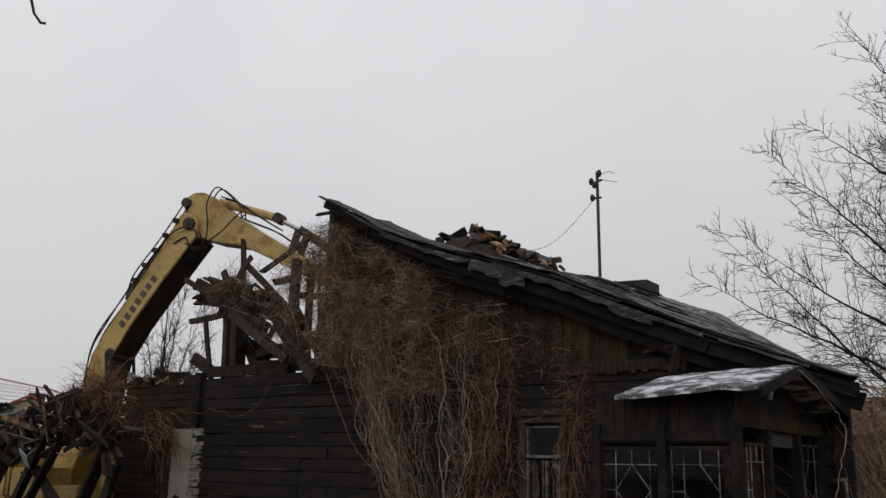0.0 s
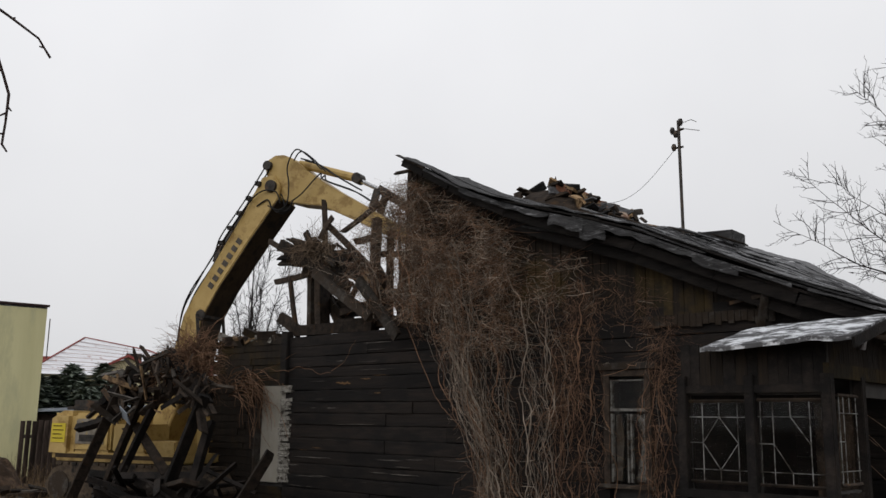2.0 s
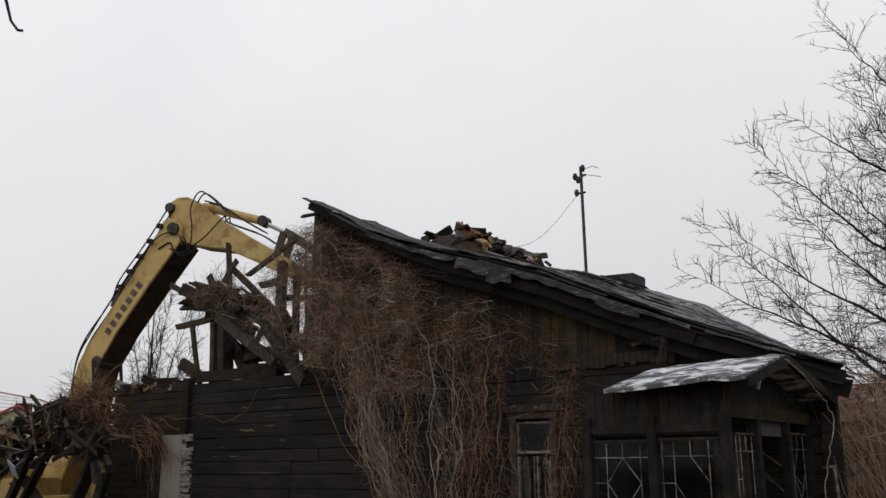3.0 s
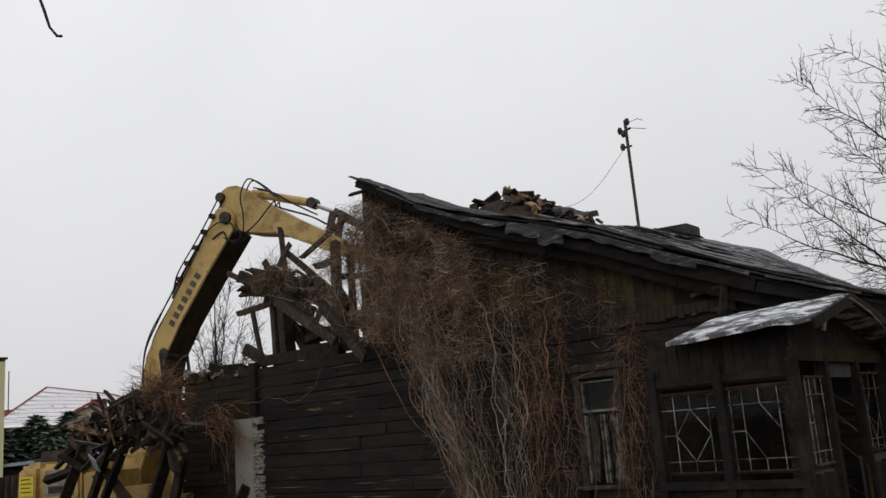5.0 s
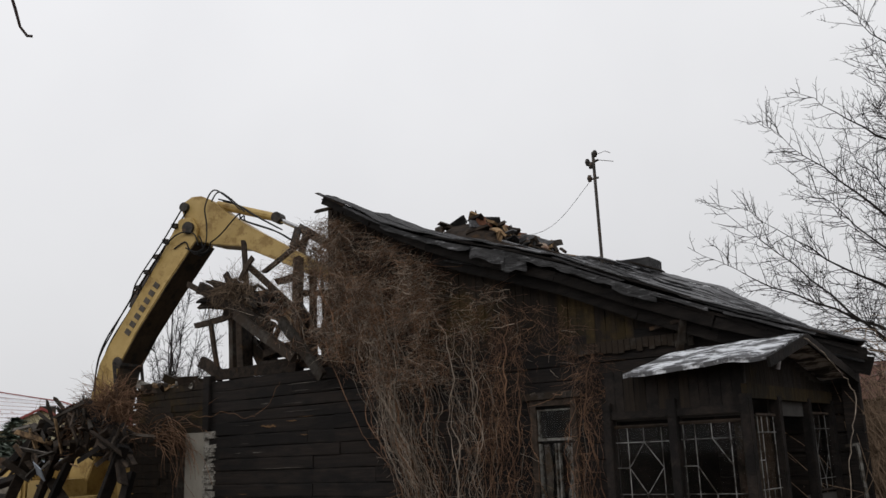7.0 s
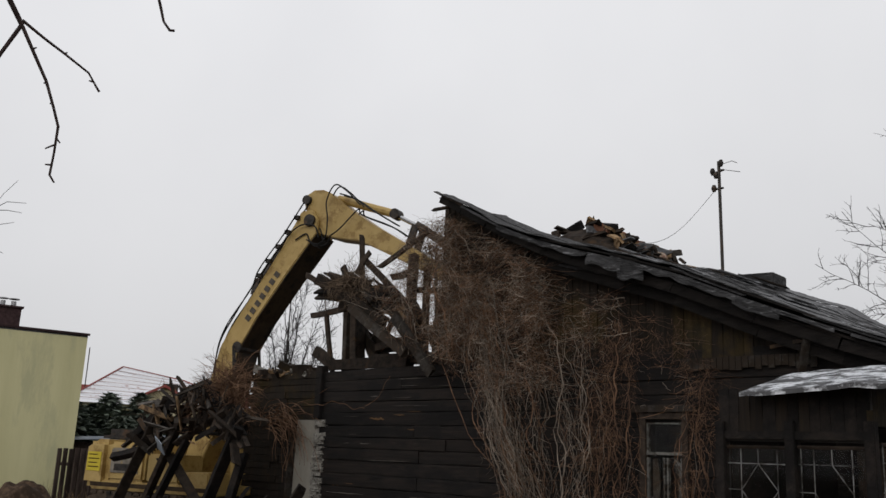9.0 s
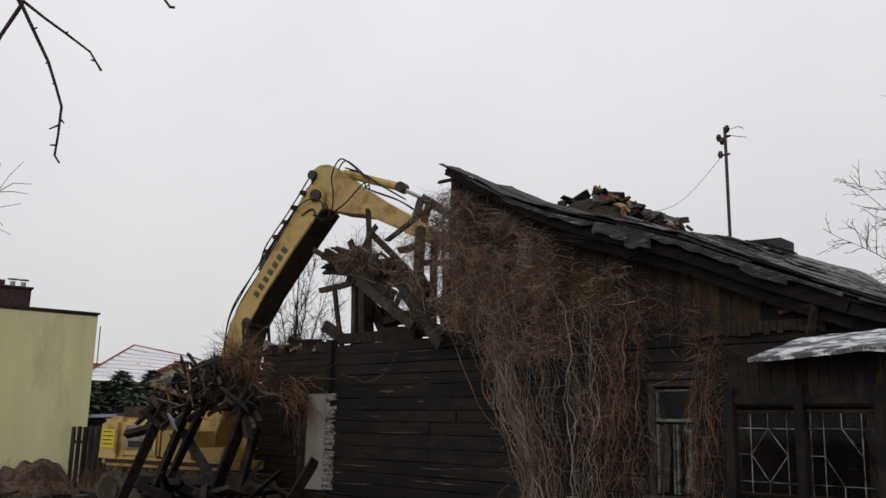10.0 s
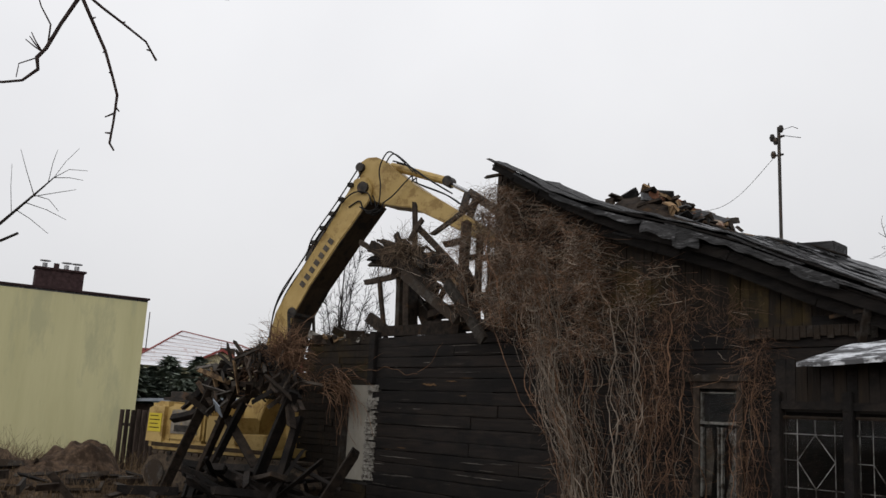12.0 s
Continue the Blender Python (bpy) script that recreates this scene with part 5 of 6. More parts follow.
def runner_stem(points, r, material, label):
    """A single bent stem through a few points."""
    th = thing("creeper_runner", points[-1], label, "creeper")
    pts = [Vector(p) for p in points]
    fine = []
    for i in range(len(pts) - 1):
        p0, p1, p2, p3 = pts[max(i - 1, 0)], pts[i], pts[i + 1], pts[min(i + 2, len(pts) - 1)]
        for j in range(6):
            t = j / 6
            fine.append(0.5 * ((2 * p1) + (p2 - p0) * t + (2 * p0 - 5 * p1 + 4 * p2 - p3) * t * t + (3 * p1 - p0 - 3 * p2 + p3) * t ** 3) + Vector((rnd(-1, 1), rnd(-1, 1), rnd(-1, 1))) * 0.012)
    fine.append(pts[-1])
    part("stem", Mesh().tube(fine, [r * (1 - 0.4 * k / len(fine)) for k in range(len(fine))], 5), material, th)


runner_stem([(-11.8, 11.5, 3.6), (-11.13, 11.5, 2.46), (-10.75, 11.48, 2.05), (-10.38, 11.48, 1.77), (-10.15, 11.46, 1.3), (-10.05, 11.45, 0.1)], 0.0075, M_VINEBROWN, "bare pale creeper stem on the log wall")
runner_stem([(-14.0, 11.6, 2.85), (-13.6, 11.6, 3.05), (-13.45, 11.6, 3.3), (-13.3, 11.6, 3.42)], 0.0055, M_VINEBROWN, "short forked creeper end on the log wall")
runner_stem([(-8.6, 11.2, 0.75), (-7.7, 11.1, 0.83), (-6.7, 11.1, 0.62), (-6.2, 11.1, 0.1)], 0.01, M_VINEGREY, "pale arching stem below the window")
runner_stem([(-2.93, 9.6, 2.98), (-2.9, 10.18, 2.81), (-2.88, 10.73, 2.59), (-2.86, 10.9, 2.33), (-2.88, 10.6, 1.95), (-2.9, 10.4, 1.4), (-2.95, 10.4, 0.0)], 0.0065, M_VINEGREY, "pale hanging stem at the porch end")
runner_stem([(-2.64, 12.5, 2.34), (-2.45, 12.5, 1.95), (-2.28, 12.5, 1.5), (-2.2, 12.5, 0.0)], 0.008, M_VINEGREY, "pale bare stem in the brush")
runner_stem([(-2.6, 12.6, 2.36), (-2.35, 12.6, 2.2), (-2.0, 12.6, 2.1), (-1.2, 12.6, 1.2), (-1.0, 12.6, 0.0)], 0.009, M_VINEGREY, "pale arching stem in the brush")

# ---- trees ----
def shoot(m, p, d, length, r, level, lift):
    """A thin shoot that bends upwards, with shorter ones along it."""
    n = 5 if level == 0 else 4
    pts = [p.copy()]
    for k in range(n):
        d = (d + Vector((rnd(-1, 1), rnd(-1, 1), rnd(-1, 1))) * 0.27 + Vector((0, 0, lift))).normalized()
        p = p + d * length / n
        pts.append(p.copy())
    m.tube(pts, [r * (1 - 0.65 * k / n) for k in range(n + 1)], 3)
    if level == 2:
        return
    count = max(2, int(length / (0.15 if level == 0 else 0.14)))
    for k in range(count):
        t = rnd(0.12, 0.98)
        i = min(int(t * n), n - 1)
        along = (pts[i + 1] - pts[i]).normalized()
        side = along.cross(Vector((rnd(-1, 1), rnd(-1, 1), rnd(-1, 1)))).normalized()
        shoot(m, pts[i].lerp(pts[i + 1], t * n - i), (along + side * rnd(0.6, 1.5)).normalized(), length * rnd(0.16, 0.4) * (1.15 - 0.5 * t), r * 0.6, level + 1, lift)


def limbed_tree(base, height, r, limbs, label, twig, seed, reach=1.0):
    """A bare tree from the height at which each limb leaves, where it ends, and how far its tip turns up."""
    random.seed(seed)
    th = thing("bare_tree", base, label, "tree")
    b = Vector(base)
    trunk = [b + Vector((0.05 * height * noise.noise((k, seed, 0)) * (k > 0), 0.03 * height * noise.noise((k, seed, 5)) * (k > 0), height * k / 8 - 0.1 * (k == 0))) for k in range(9)]
    part("trunk", Mesh().tube(trunk, [r * (1 - 0.9 * k / 8) for k in range(9)], 8), M_BARK, th)
    for leave, dx, dy, end, turn_up in limbs:
        m = Mesh()
        q = min(leave / height * 8, 7.99)
        start = trunk[int(q)].lerp(trunk[int(q) + 1], q - int(q))
        tip = Vector((b.x + dx * 0.94, b.y + dy, end))
        mid = start.lerp(tip, 0.55) - Vector((0, 0, turn_up))
        n = 16
        pts, wob = [], [Vector((rnd(-1, 1), rnd(-1, 1), rnd(-1, 1))) for _ in range(n + 1)]
        for k in range(n + 1):
            t = k / n
            pts.append(start * (1 - t) ** 2 + mid * 2 * t * (1 - t) + tip * t * t + wob[k] * 0.055 * (0 < k))
        length = (tip - start).length
        thick = r * 0.33 * min(1, length / 5)
        m.tube(pts, [max(twig, thick * (1 - k / n) ** 1.25) for k in range(n + 1)], 5)
        for k in range(int(length * 8.5)):
            t = 0.08 + 0.9 * random.random() ** 1.25
            i = min(int(t * n), n - 1)
            along = (pts[i + 1] - pts[i]).normalized()
            side = along.cross(Vector((rnd(-0.4, 0.4), 1 if k % 2 else -1, rnd(-0.4, 0.4)))).normalized()
            shoot(m, pts[i].lerp(pts[i + 1], t * n - i), (along + side * rnd(0.35, 1.3) + Vector((0, rnd(-0.5, 0.5), 0.05))).normalized(), reach * rnd(0.5, 1.9) * (1.15 - 0.65 * t), twig * 1.6, 0, 0.045)
        part("limb", m, M_BARK, th)
    return th


# limbs: height at which it leaves the trunk, reach in x and y, height of the tip, upward turn
limbed_tree((-2.0, 20.5, 0), 11.5, 0.2, [
    (1.2, -6.5, 0.0, 7.8, 0.1), (3.6, -5.95, 0.3, 7.6, 0.6), (3.7, -4.3, -0.2, 8.0, 0.7), (4.2, -5.15, 0.2, 9.6, 0.25), (6.6, -4.1, 0.0, 10.0, 0.3),
    (7.0, -2.5, 0.4, 10.7, 0.5), (7.6, -2.7, -0.3, 11.7, 0.3), (3.0, -7.3, 0.2, 6.75, 0.5), (2.4, -4.2, -0.4, 5.0, 0.35), (1.8, -3.4, 0.4, 4.1, 0.2), (4.8, -3.6, 1.0, 8.9, 0.5),
    (5.6, -2.2, -1.0, 9.6, 0.6), (5.2, -3.0, 1.2, 7.6, 0.5), (8.4, -1.6, 0.4, 13.0, 0.4), (4.0, -3.2, -1.2, 6.6, 0.5), (6.0, 2.6, 0.5, 11.0, 0.5), (7.4, 2.0, -0.6, 12.0, 0.4), (3.4, -2.6, 0.9, 7.4, 0.4), (5.0, -2.4, 0.2, 9.2, 0.5), (6.4, -1.8, -0.8, 8.6, 0.3), (2.8, -2.2, -0.9, 5.9, 0.4), (4.4, -1.7, 0.5, 7.9, 0.4), (7.0, -1.5, 0.8, 11.2, 0.4)],
    "large leafless tree behind the old house", 0.0064, 31)
limbed_tree((0.3, 22.5, 0), 12.5, 0.2, [
    (3.0, -4.6, 0.2, 8.4, 0.5), (4.0, -4.4, -0.3, 10.2, 0.6), (5.2, -4.0, 0.4, 12.0, 0.5), (6.4, -2.9, 0.0, 13.2, 0.4), (2.4, -4.2, 0.5, 6.0, 0.4), (5.8, 2.6, 0.4, 12.2, 0.5), (4.6, -3.2, -0.8, 11.4, 0.6)],
    "leafless tree in a row behind the house", 0.0066, 47)
limbed_tree((-29.6, 20.4, 0), 8.2, 0.12, [
    (2.6, -3.4, 0.0, 6.1, 0.5), (3.0, -2.5, 0.3, 7.4, 0.4), (3.4, -1.5, -0.3, 8.5, 0.3), (4.0, -0.7, 0.2, 9.0, 0.2), (4.2, 0.5, 0.0, 9.2, 0.2), (3.8, 1.5, -0.2, 9.1, 0.3), (3.2, 2.5, 0.2, 8.6, 0.4), (2.6, 3.1, 0.0, 7.2, 0.4), (2.8, -2.2, -0.5, 5.6, 0.3), (3.0, 2.2, 0.6, 6.6, 0.3)],
    "thin leafless tree far behind the wreck", 0.0068, 12, 0.8)

# branch hanging over the viewer, with its tree standing out of view
near = thing("overhanging_tree", (-3.2, -2.2, 0), "dark budded branch of a leafless tree overhead", "tree")
part("trunk", Mesh().tube([(-3.2, -2.2, -0.1), (-3.15, -2.1, 1.5), (-3.3, -1.8, 3.2), (-3.3, -1.6, 5.2), (-3.2, -1.5, 7.0)], [0.16, 0.14, 0.11, 0.08, 0.03], 9), M_TWIGDARK, near)
bm_near = Mesh()
bm_near.tube([(-3.3, -1.7, 4.4), (-3.6, -0.6, 4.55), (-3.78, 0.5, 4.35), (-3.83, 1.0, 3.85), (-3.83, 1.16, 3.62)], [0.04, 0.03, 0.02, 0.013, 0.011], 7)
bm_near.tube([(-3.78, 0.5, 4.35), (-3.72, 1.2, 4.25), (-3.655, 1.64, 3.95), (-3.64, 1.67, 3.85), (-3.63, 1.69, 3.775), (-3.612, 1.715, 3.735), (-3.605, 1.735, 3.738)], [0.018, 0.012, 0.0075, 0.007, 0.006, 0.007, 0.0065], 6)
bm_near.tube([(-3.83, 1.16, 3.62), (-3.845, 1.1, 3.47), (-3.86, 1.06, 3.35), (-3.862, 1.03, 3.3), (-3.86, 1.04, 3.25), (-3.875, 0.99, 3.19), (-3.89, 0.92, 3.165), (-3.93, 0.7, 3.13)], [0.01, 0.009, 0.009, 0.009, 0.008, 0.006, 0.006, 0.005], 6)
bm_near.tube([(-3.83, 1.16, 3.62), (-3.81, 1.21, 3.52), (-3.79, 1.28, 3.39), (-3.775, 1.32, 3.28), (-3.762, 1.345, 3.2), (-3.765, 1.345, 3.08), (-3.765, 1.34, 2.985), (-3.757, 1.36, 2.955)], [0.0085, 0.008, 0.007, 0.006, 0.006, 0.005, 0.005, 0.004], 6)
bm_near.tube([(-3.83, 1.16, 3.64), (-3.8, 1.25, 3.58), (-3.77, 1.33, 3.53), (-3.735, 1.43, 3.465), (-3.727, 1.46, 3.42), (-3.72, 1.48, 3.39)], [0.0075, 0.0065, 0.006, 0.005, 0.005, 0.006], 6)
bm_near.tube([(-3.86, 1.065, 3.36), (-3.865, 1.065, 3.46), (-3.875, 1.02, 3.53), (-3.885, 0.985, 3.62)], [0.004, 0.004, 0.003, 0.003], 5)
for e in ((-3.885, 1.0, 3.41), (-3.88, 0.98, 3.37), (-3.884, 0.995, 3.39)):
    bm_near.tube([(-3.864, 1.05, 3.33), ((-3.864 + e[0]) / 2, (1.05 + e[1]) / 2 - 0.005, (3.33 + e[2]) / 2), e], [0.003, 0.0028, 0.002], 4)
bm_near.tube([(-3.868, 1.03, 3.3), (-3.885, 0.97, 3.26), (-3.886, 0.968, 3.2)], 0.0028, 4)
for p, d in (((-3.763, 1.342, 3.15), (0.004, 0.02, -0.02)), ((-3.765, 1.345, 3.12), (-0.01, -0.035, -0.025)), ((-3.765, 1.343, 3.03), (-0.008, -0.025, -0.003)), ((-3.79, 1.28, 3.39), (0.003, -0.01, -0.012)), ((-3.81, 1.21, 3.52), (0.008, 0.015, 0.01)), ((-3.777, 1.31, 3.3), (0.006, -0.008, -0.008)), ((-3.73, 1.45, 3.43), (-0.006, -0.014, 0.002)), ((-3.77, 1.33, 3.53), (0.004, 0.01, 0.008))):
    q = Vector(p)
    bm_near.tube([q, q + Vector(d)], [0.005, 0.003], 5, True)
part("branch", bm_near, M_TWIGDARK, near, "dark knobbly branch")

# thin sapling at the edge of the yard
sap = thing("bare_sapling", (-9.0, 1.1, 0), "thin leafless sapling with fine twigs", "tree")
sm = Mesh().tube([(-9.0, 1.1, 0), (-8.95, 1.3, 1.8), (-8.85, 1.75, 2.9), (-8.72, 2.23, 3.44), (-8.66, 2.46, 3.74), (-8.62, 2.6, 3.93)], [0.05, 0.04, 0.025, 0.014, 0.01, 0.005], 6)
for p, q in (((-8.62, 2.6, 3.93), (-8.56, 2.88, 4.05)), ((-8.62, 2.6, 3.93), (-8.57, 2.78, 4.25)), ((-8.63, 2.56, 3.88), (-8.62, 2.6, 4.2)), ((-8.62, 2.6, 3.93), (-8.56, 2.85, 3.95)), ((-8.66, 2.46, 3.74), (-8.7, 2.3, 4.15)), ((-8.68, 2.4, 3.66), (-8.58, 2.75, 3.55)), ((-8.7, 2.3, 3.55), (-8.72, 2.25, 4.0)), ((-8.66, 2.44, 3.72), (-8.57, 2.8, 3.85)), ((-8.69, 2.33, 3.58), (-8.62, 2.62, 3.4)), ((-8.66, 2.46, 3.74), (-8.6, 2.68, 3.62))):
    p, q = Vector(p), Vector(q)
    mid = p.lerp(q, 0.5) + Vector((0, rnd(-0.03, 0.03), rnd(0, 0.06)))
    sm.tube([p, mid, q], [0.004, 0.003, 0.002], 4)
sm.tube([(-8.85, 1.75, 2.9), (-8.78, 2.0, 3.22), (-8.71, 2.25, 3.28), (-8.68, 2.38, 3.37)], [0.018, 0.015, 0.014, 0.012], 6)
part("stem", sm, M_BARK, sap)

# ---- neighbours ----
flat = thing("flat_roofed_house", (-30.5, 10, 0), "plain yellow rendered house with flat roof", "house")
A, Bc = Vector((-31.5, 5.0, 0)), Vector((-30.1, 12.72, 0))
u = (Bc - A).normalized()
v = Vector((-u.y, u.x, 0))
fm = Mesh()
for zz in (-0.2, 5.45):
    fm.v += [tuple(A - u * 5 + Vector((0, 0, zz))), tuple(Bc + Vector((0, 0, zz))), tuple(Bc + v * 8 + Vector((0, 0, zz))), tuple(A - u * 5 + v * 8 + Vector((0, 0, zz)))]
fm.f = [(0, 1, 2, 3), (4, 5, 6, 7), (0, 1, 5, 4), (1, 2, 6, 5), (2, 3, 7, 6), (3, 0, 4, 7)]
part("wall", fm, M_RENDER, flat)
part("roof_edge", Mesh().beam(A - u * 5.05 + Vector((0, 0, 5.47)), Bc + u * 0.06 + Vector((0, 0, 5.47)), 0.1, 0.07), M_BRICKDARK, flat)
part("roof", Mesh().beam(A - u * 5 + v * 4 + Vector((0, 0, 5.42)), Bc + v * 4 + Vector((0, 0, 5.42)), 8.0, 0.1), M_FELT, flat)
c0, c1 = Bc - u * 3.6 + v * 0.6, Bc - u * 2.1 + v * 0.6
chim = part("chimney", Mesh().beam(c0 + Vector((0, 0, 5.78)), c1 + Vector((0, 0, 5.78)), 0.5, 0.72), M_BRICKDARK, flat, "wide dark brick chimney")
part("coping", Mesh().beam(c0 - u * 0.06 + Vector((0, 0, 6.16)), c1 + u * 0.06 + Vector((0, 0, 6.16)), 0.62, 0.06), M_BRICKDARK, chim)
for t in (0.18, 0.63, 0.85):
    p = c0.lerp(c1, t)
    pot = part("flue_cap", Mesh().tube([p + Vector((0, 0, 6.16)), p + Vector((0, 0, 6.36))], 0.08, 8, True), M_METAL, chim)
    part("cap_plate", Mesh().tube([p + Vector((0, 0, 6.42)), p + Vector((0, 0, 6.45))], 0.17, 8, True), M_METAL, pot)
p = c0.lerp(c1, 0.42)
part("brick_flue", Mesh().tube([p + Vector((0, 0, 6.16)), p + Vector((0, 0, 6.38))], 0.12, 4, True), M_BRICKDARK, chim)

far = thing("far_house", (-47, 22, 0), "cream house with snowy red tiled hip roof", "house")
FD = Vector((-45.8, 21.2, 0)).normalized()
FR = Vector((-FD.y, FD.x, 0)) * -1


def far_at(r, d, zz):
    return tuple(FD * d + FR * r + Vector((0, 0, zz)))


fw = Mesh()
fw.v = [far_at(-1.8, 50, 0), far_at(6.4, 50, 0), far_at(6.4, 58, 0), far_at(-1.8, 58, 0), far_at(-1.8, 50, 4.0), far_at(6.4, 50, 4.0), far_at(6.4, 58, 4.0), far_at(-1.8, 58, 4.0)]
fw.f = [(0, 1, 2, 3), (4, 5, 6, 7), (0, 1, 5, 4), (1, 2, 6, 5), (2, 3, 7, 6), (3, 0, 4, 7)]
part("wall", fw, M_CREAM, far)
fr = Mesh()
fr.v = [far_at(-2.4, 49.4, 3.95), far_at(7.0, 49.4, 3.95), far_at(7.0, 58.6, 3.95), far_at(-2.4, 58.6, 3.95), far_at(0.2, 53.5, 6.1), far_at(3.6, 54.0, 5.6)]
fr.f = [(0, 1, 5, 4), (1, 2, 5), (2, 3, 4, 5), (3, 0, 4), (0, 3, 2, 1)]
froof = part("roof", fr, M_TILESNOW, far, "snow-dusted red tile roof")
for a, b in ((0, 4), (4, 5), (1, 5), (3, 4)):
    part("ridge_tiles", Mesh().beam(Vector(fr.v[a]) + Vector((0, 0, 0.05)), Vector(fr.v[b]) + Vector((0, 0, 0.03)), 0.08, 0.05), M_TILERED, froof)
for k in range(1, 9):
    t = k / 9
    pa = Vector(fr.v[0]).lerp(Vector(fr.v[4]), t)
    pb = Vector(fr.v[1]).lerp(Vector(fr.v[5]), t)
    part("tile_course", Mesh().beam(pa + Vector((0, 0, 0.02)), pb + Vector((0, 0, 0.02)), 0.05, 0.03), M_TILEPINK, froof)
part("roof_window", Mesh().beam(far_at(2.3, 50.9, 4.95), far_at(3.1, 50.9, 4.95), 0.06, 0.5), M_STEEL, froof)
part("dormer", Mesh().beam(far_at(1.2, 49, 3.4), far_at(3.4, 49, 3.4), 0.6, 1.9), M_CREAM, far)
gd = Mesh()
gd.v = [far_at(0.95, 48.4, 4.3), far_at(2.3, 48.4, 5.0), far_at(3.65, 48.4, 4.3), far_at(0.95, 52, 4.3), far_at(2.3, 52, 5.0), far_at(3.65, 52, 4.3), far_at(0.95, 48.4, 4.18), far_at(2.3, 48.4, 4.86), far_at(3.65, 48.4, 4.18)]
gd.f = [(0, 1, 4, 3), (1, 2, 5, 4), (0, 6, 7, 1), (1, 7, 8, 2)]
part("dormer_roof", gd, M_TILERED, far)
gw = Mesh()
gw.v = [far_at(1.2, 48.7, 4.3), far_at(3.4, 48.7, 4.3), far_at(2.3, 48.7, 4.85), far_at(1.2, 49.2, 4.3), far_at(3.4, 49.2, 4.3), far_at(2.3, 49.2, 4.85)]
gw.f = [(0, 1, 2), (5, 4, 3), (0, 2, 5, 3), (1, 4, 5, 2)]
part("dormer_gable", gw, M_CREAM, far)
part("rear_roof", Mesh().beam(far_at(-2.6, 60, 4.9), far_at(-0.2, 60, 4.9), 0.8, 1.0), M_TILERED, far)
part("rear_roof", Mesh().beam(far_at(4.2, 60, 5.0), far_at(8, 60, 5.0), 0.8, 0.9), M_TILERED, far)
part("aerial", Mesh().tube([far_at(-1.7, 56, 4), far_at(-1.7, 56, 7.3)], 0.03, 5), M_STEEL, far)


def conifer(base, height, radius, label):
    th = thing("conifer", base, label, "tree", "hedge row of conifers")
    b = Vector(base)
    part("trunk", Mesh().tube([b, b + Vector((0, 0, height))], [0.12, 0.02], 6), M_BARK, th)
    m = Mesh()
    for k in range(1700):
        t = random.random() ** 1.3
        ang, zz = rnd(0, 6.283), 0.2 + (height - 0.2) * t
        rr = radius * (1 - t) ** 0.7 * rnd(0.45, 1.05)
        c = b + Vector((rr * math.cos(ang), rr * math.sin(ang), zz))
        d = Vector((math.cos(ang), math.sin(ang), rnd(-0.5, 0.3))).normalized()
        s = Vector((-d.y, d.x, rnd(-0.3, 0.3))) * rnd(0.08, 0.2)
        i = len(m.v)
        m.v += [tuple(c - d * 0.25 - s * 0.3), tuple(c + s), tuple(c + d * rnd(0.25, 0.5)), tuple(c - s)]
        m.f.append((i, i + 1, i + 2, i + 3))
    part("crown", m, M_NEEDLE, th)


for d, r, h, w in ((40, -1.6, 3.6, 1.7), (41, -0.9, 3.5, 1.6), (41, -0.2, 4.0, 1.7), (40, 1.0, 4.0, 1.4), (42, 2.0, 3.6, 1.3), (40.5, -2.6, 3.3, 1.4), (39, 0.4, 3.2, 1.3)):
    conifer(far_at(r, d, 0), h, w, "dark green conifer in a hedge row")

shed = thing("sheet_metal_shed", far_at(0.6, 33.5, 0), "low shed with blue-grey sheet roof", "shed")
part("wall", Mesh().beam(far_at(-1.3, 34.2, 0.95), far_at(2.6, 34.2, 0.95), 1.6, 2.0), M_FENCE, shed)
part("roof", Mesh().beam(far_at(-1.5, 34.0, 2.05), far_at(2.8, 34.0, 2.3), 2.2, 0.1), M_SHEET, shed)
car = thing("parked_van", far_at(0.7, 31.5, 0), "grey parked van behind the excavator", "van")
part("body", Mesh().beam(far_at(-0.6, 31.5, 1.3), far_at(2.1, 31.5, 1.3), 1.6, 1.3), M_SHEET, car, bevel=0.15)
part("roof", Mesh().beam(far_at(-0.2, 31.5, 2.15), far_at(1.7, 31.5, 2.15), 1.4, 0.5), M_STEEL, car, bevel=0.2)
for r in (0.0, 1.5):
    part("wheel", Mesh().tube([far_at(r, 30.6, 0.35), far_at(r, 30.8, 0.35)], 0.33, 12, True), M_RUBBER, car)

fence = thing("board_fence", far_at(-1.9, 29.5, 0), "dark board fence beside the yellow house", "fence")
for k in range(22):
    r = -1.35 + k * 0.16
    part("board", Mesh().beam(far_at(r, 29.5, -0.1), far_at(r, 29.5, 1.75 + rnd(-0.05, 0.05)), 0.03, 0.158, 0.43), M_FENCE, fence)
part("rail", Mesh().beam(far_at(-1.4, 29.56, 1.3), far_at(2.2, 29.56, 1.3), 0.05, 0.1), M_FENCE, fence)

barn = thing("clay_roofed_barn", (-5, 33, 0), "low brick barn with red-brown roof and snow", "barn")
part("wall", Mesh().box((-9.6, 32.2, -0.1), (8, 38, 3.4)), M_BARNBRICK, barn)
bm_roof = Mesh()
bm_roof.v = [(-10, 31.8, 3.3), (8.5, 31.8, 3.3), (8.5, 35, 4.75), (-10, 35, 4.75), (8.5, 38.4, 3.3), (-10, 38.4, 3.3)]
bm_roof.f = [(0, 1, 2, 3), (3, 2, 4, 5), (0, 3, 5), (1, 4, 2), (0, 5, 4, 1)]
part("roof", bm_roof, M_CLAY, barn)

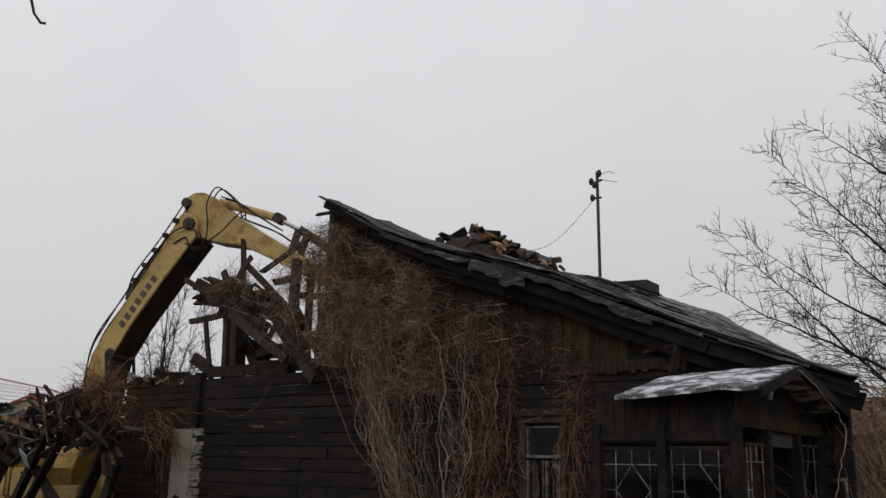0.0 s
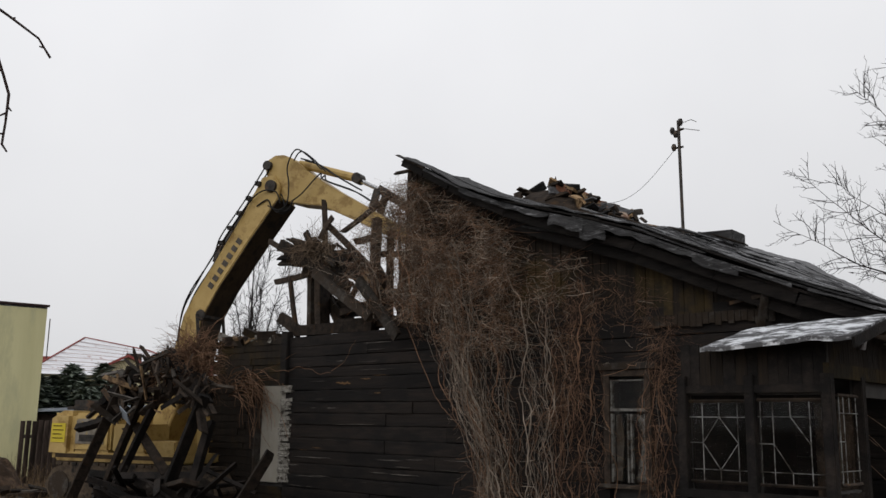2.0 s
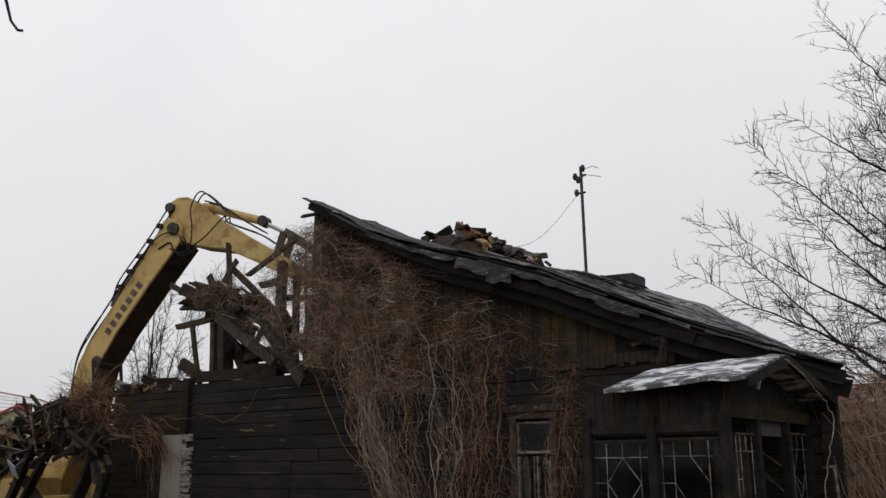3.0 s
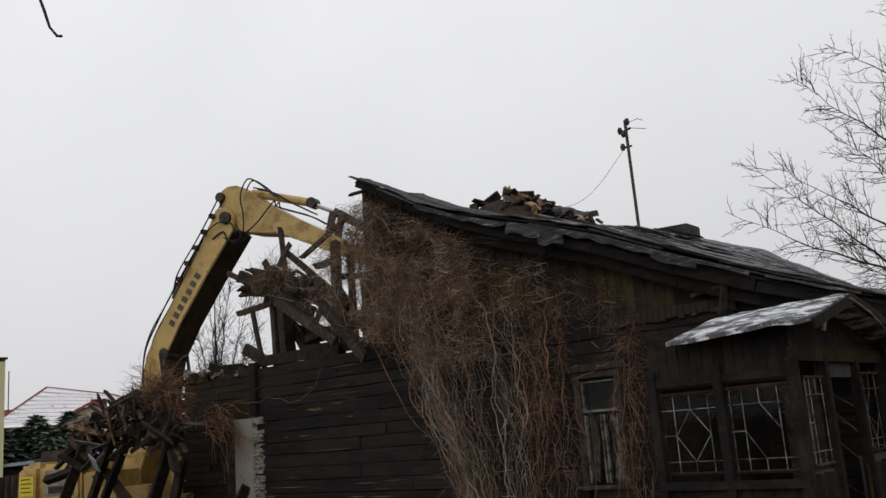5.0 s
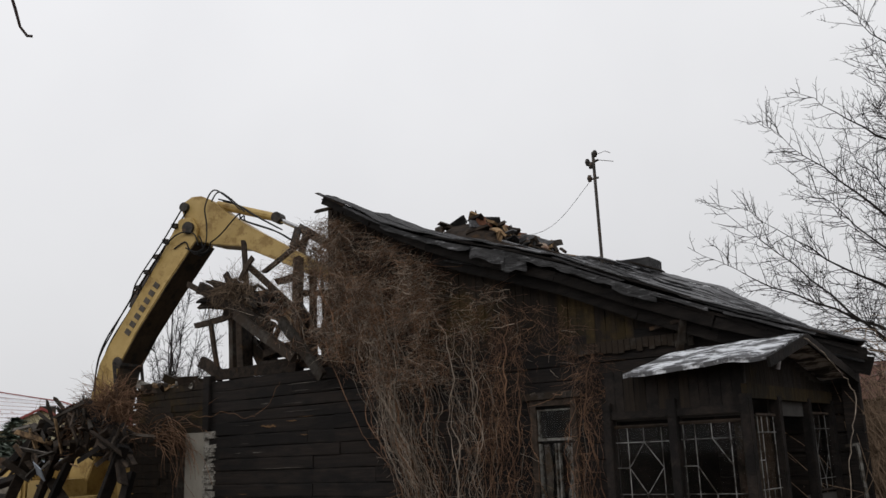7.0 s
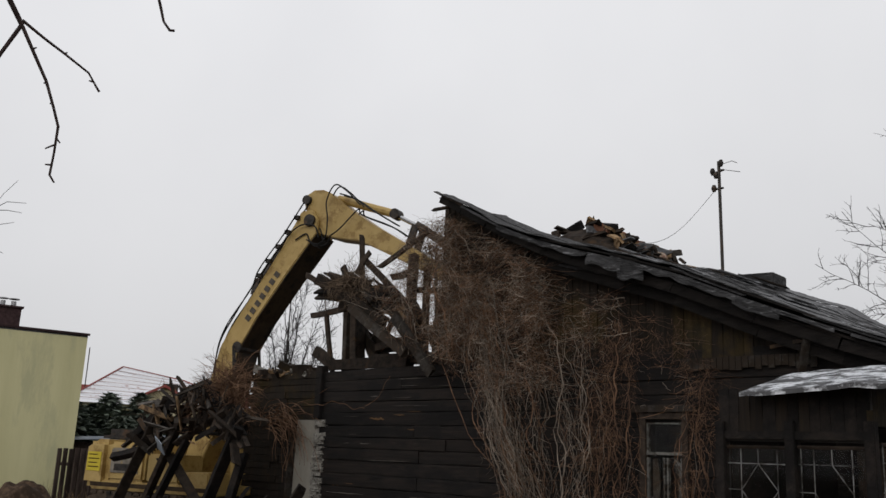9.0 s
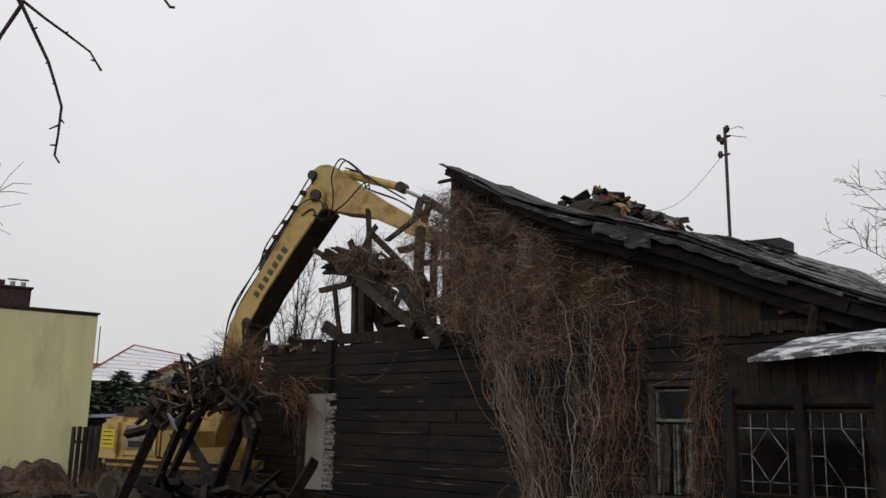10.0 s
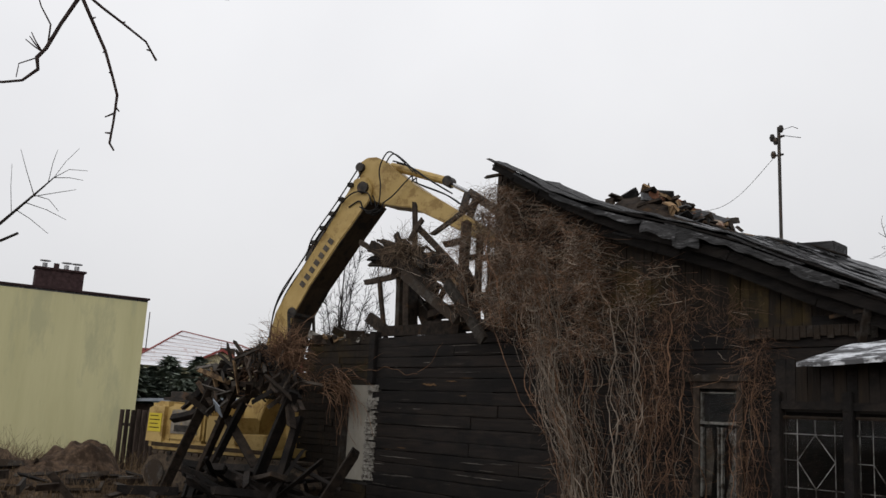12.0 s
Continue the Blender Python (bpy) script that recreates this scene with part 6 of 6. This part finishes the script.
# ---- brush, earth and litter ----
def brush(name, x0, x1, y0, y1, h, count, label, material, r=0.006):
    th = thing(name, ((x0 + x1) / 2, (y0 + y1) / 2, 0), label, "brush", kind="stuff")
    m = Mesh()
    for _ in range(count):
        x, y = rnd(x0, x1), rnd(y0, y1)
        p = Vector((x, y, ground_height(x, y) - 0.08))
        d = Vector((rnd(-0.5, 0.5), rnd(-0.5, 0.5), 1)).normalized()
        L = h * rnd(0.4, 1.0)
        pts = [p.copy()]
        for k in range(5):
            d = (d + Vector((rnd(-0.25, 0.25), rnd(-0.25, 0.25), rnd(-0.2, 0.05)))).normalized()
            p = p + d * L / 5
            pts.append(p.copy())
        m.tube(pts, [r, r, r * 0.8, r * 0.6, r * 0.5, r * 0.3], 3)
    part("twigs", m, material, th)


brush("dry_brush", -3.4, 3.0, 13.4, 17.0, 3.9, 5200, "tall brown brush beside the porch", M_THICKET, 0.0075)
brush("dry_brush", -3.3, -1.5, 12.4, 16.0, 3.3, 2600, "dense brown brush at the house corner", M_THICKET, 0.008)
brush("dry_brush", -2.9, 1.5, 11.8, 13.5, 1.5, 900, "dry weeds beside the porch", M_GRASS, 0.006)
brush("dry_brush", -3.0, 6.0, 22, 28, 3.7, 3600, "brown thicket behind the house", M_BUSH, 0.012)
brush("dead_weeds", -27, -18, 4.5, 10.0, 0.5, 3200, "dead weeds on the muddy yard", M_GRASS, 0.006)
brush("dead_weeds", -29, -25, 6, 12.5, 0.9, 700, "dead weeds by the yellow wall", M_GRASS, 0.008)
brush("dead_weeds", -27, -24, 4.5, 8.0, 1.4, 350, "taller dead brush on the yard", M_BUSH, 0.006)

tangle("dry_thicket", (-2.5, 14.2, 1.5), (0.9, 1.5, 1.5), 2600, 1.0, 0.007, M_THICKET, "dense brown thicket at the house corner", "brush")
tangle("dry_thicket", (-0.2, 15.0, 1.7), (3.0, 1.4, 1.5), 4200, 1.1, 0.0065, M_BUSH, "dense brown thicket beside the house", "brush")
mound = thing("earth_mound", (-22.5, 8.4, 0), "heap of dark dug earth", "mound", kind="stuff")
mm = Mesh()
nx = 90
for j in range(nx + 1):
    for i in range(nx + 1):
        x, y = -27.5 + 9 * i / nx, 5.2 + 5 * j / nx
        hgt = 0.95 * math.exp(-((x + 23.9) / 0.9) ** 2 - ((y - 9.0) / 0.9) ** 2) + 0.7 * math.exp(-((x + 26.2) / 1.1) ** 2 - ((y - 9.2) / 0.7) ** 2) + 0.4 * math.exp(-((x + 25.5) / 0.8) ** 2 - ((y - 7.4) / 0.7) ** 2) + 0.3 * math.exp(-((x + 23.5) / 2.5) ** 2 - ((y - 7.6) / 1.3) ** 2)
        mm.v.append((x, y, ground_height(x, y) - 0.12 + hgt * (1 + 0.4 * noise.noise((x * 2, y * 2, 6))) + 0.12 * noise.noise((x * 3.3, y * 3.3, 2)) + 0.07 * noise.noise((x * 8, y * 8, 4))))
mm.f = [(j * (nx + 1) + i, j * (nx + 1) + i + 1, (j + 1) * (nx + 1) + i + 1, (j + 1) * (nx + 1) + i) for j in range(nx) for i in range(nx)]
part("earth", mm, M_EARTH, mound, smooth=True)
litter = thing("litter_boards", (-21, 7.5, 0), "scattered broken boards on the mud", "debris")
for k in range(60):
    x, y = rnd(-25, -17.5), rnd(5.2, 9.8)
    c = Vector((x, y, ground_height(x, y) + rnd(0.0, 0.3)))
    d = Vector((rnd(-1, 1), rnd(-1, 1), rnd(-0.1, 0.1))).normalized() * rnd(0.1, 0.7)
    part("board", Mesh().beam(c - d, c + d, rnd(0.04, 0.18), rnd(0.02, 0.06), rnd(0, 3), 0.05), random.choice((M_DARKW, M_GREYW, M_DARKW, M_CHAR, M_GREYW)), litter)
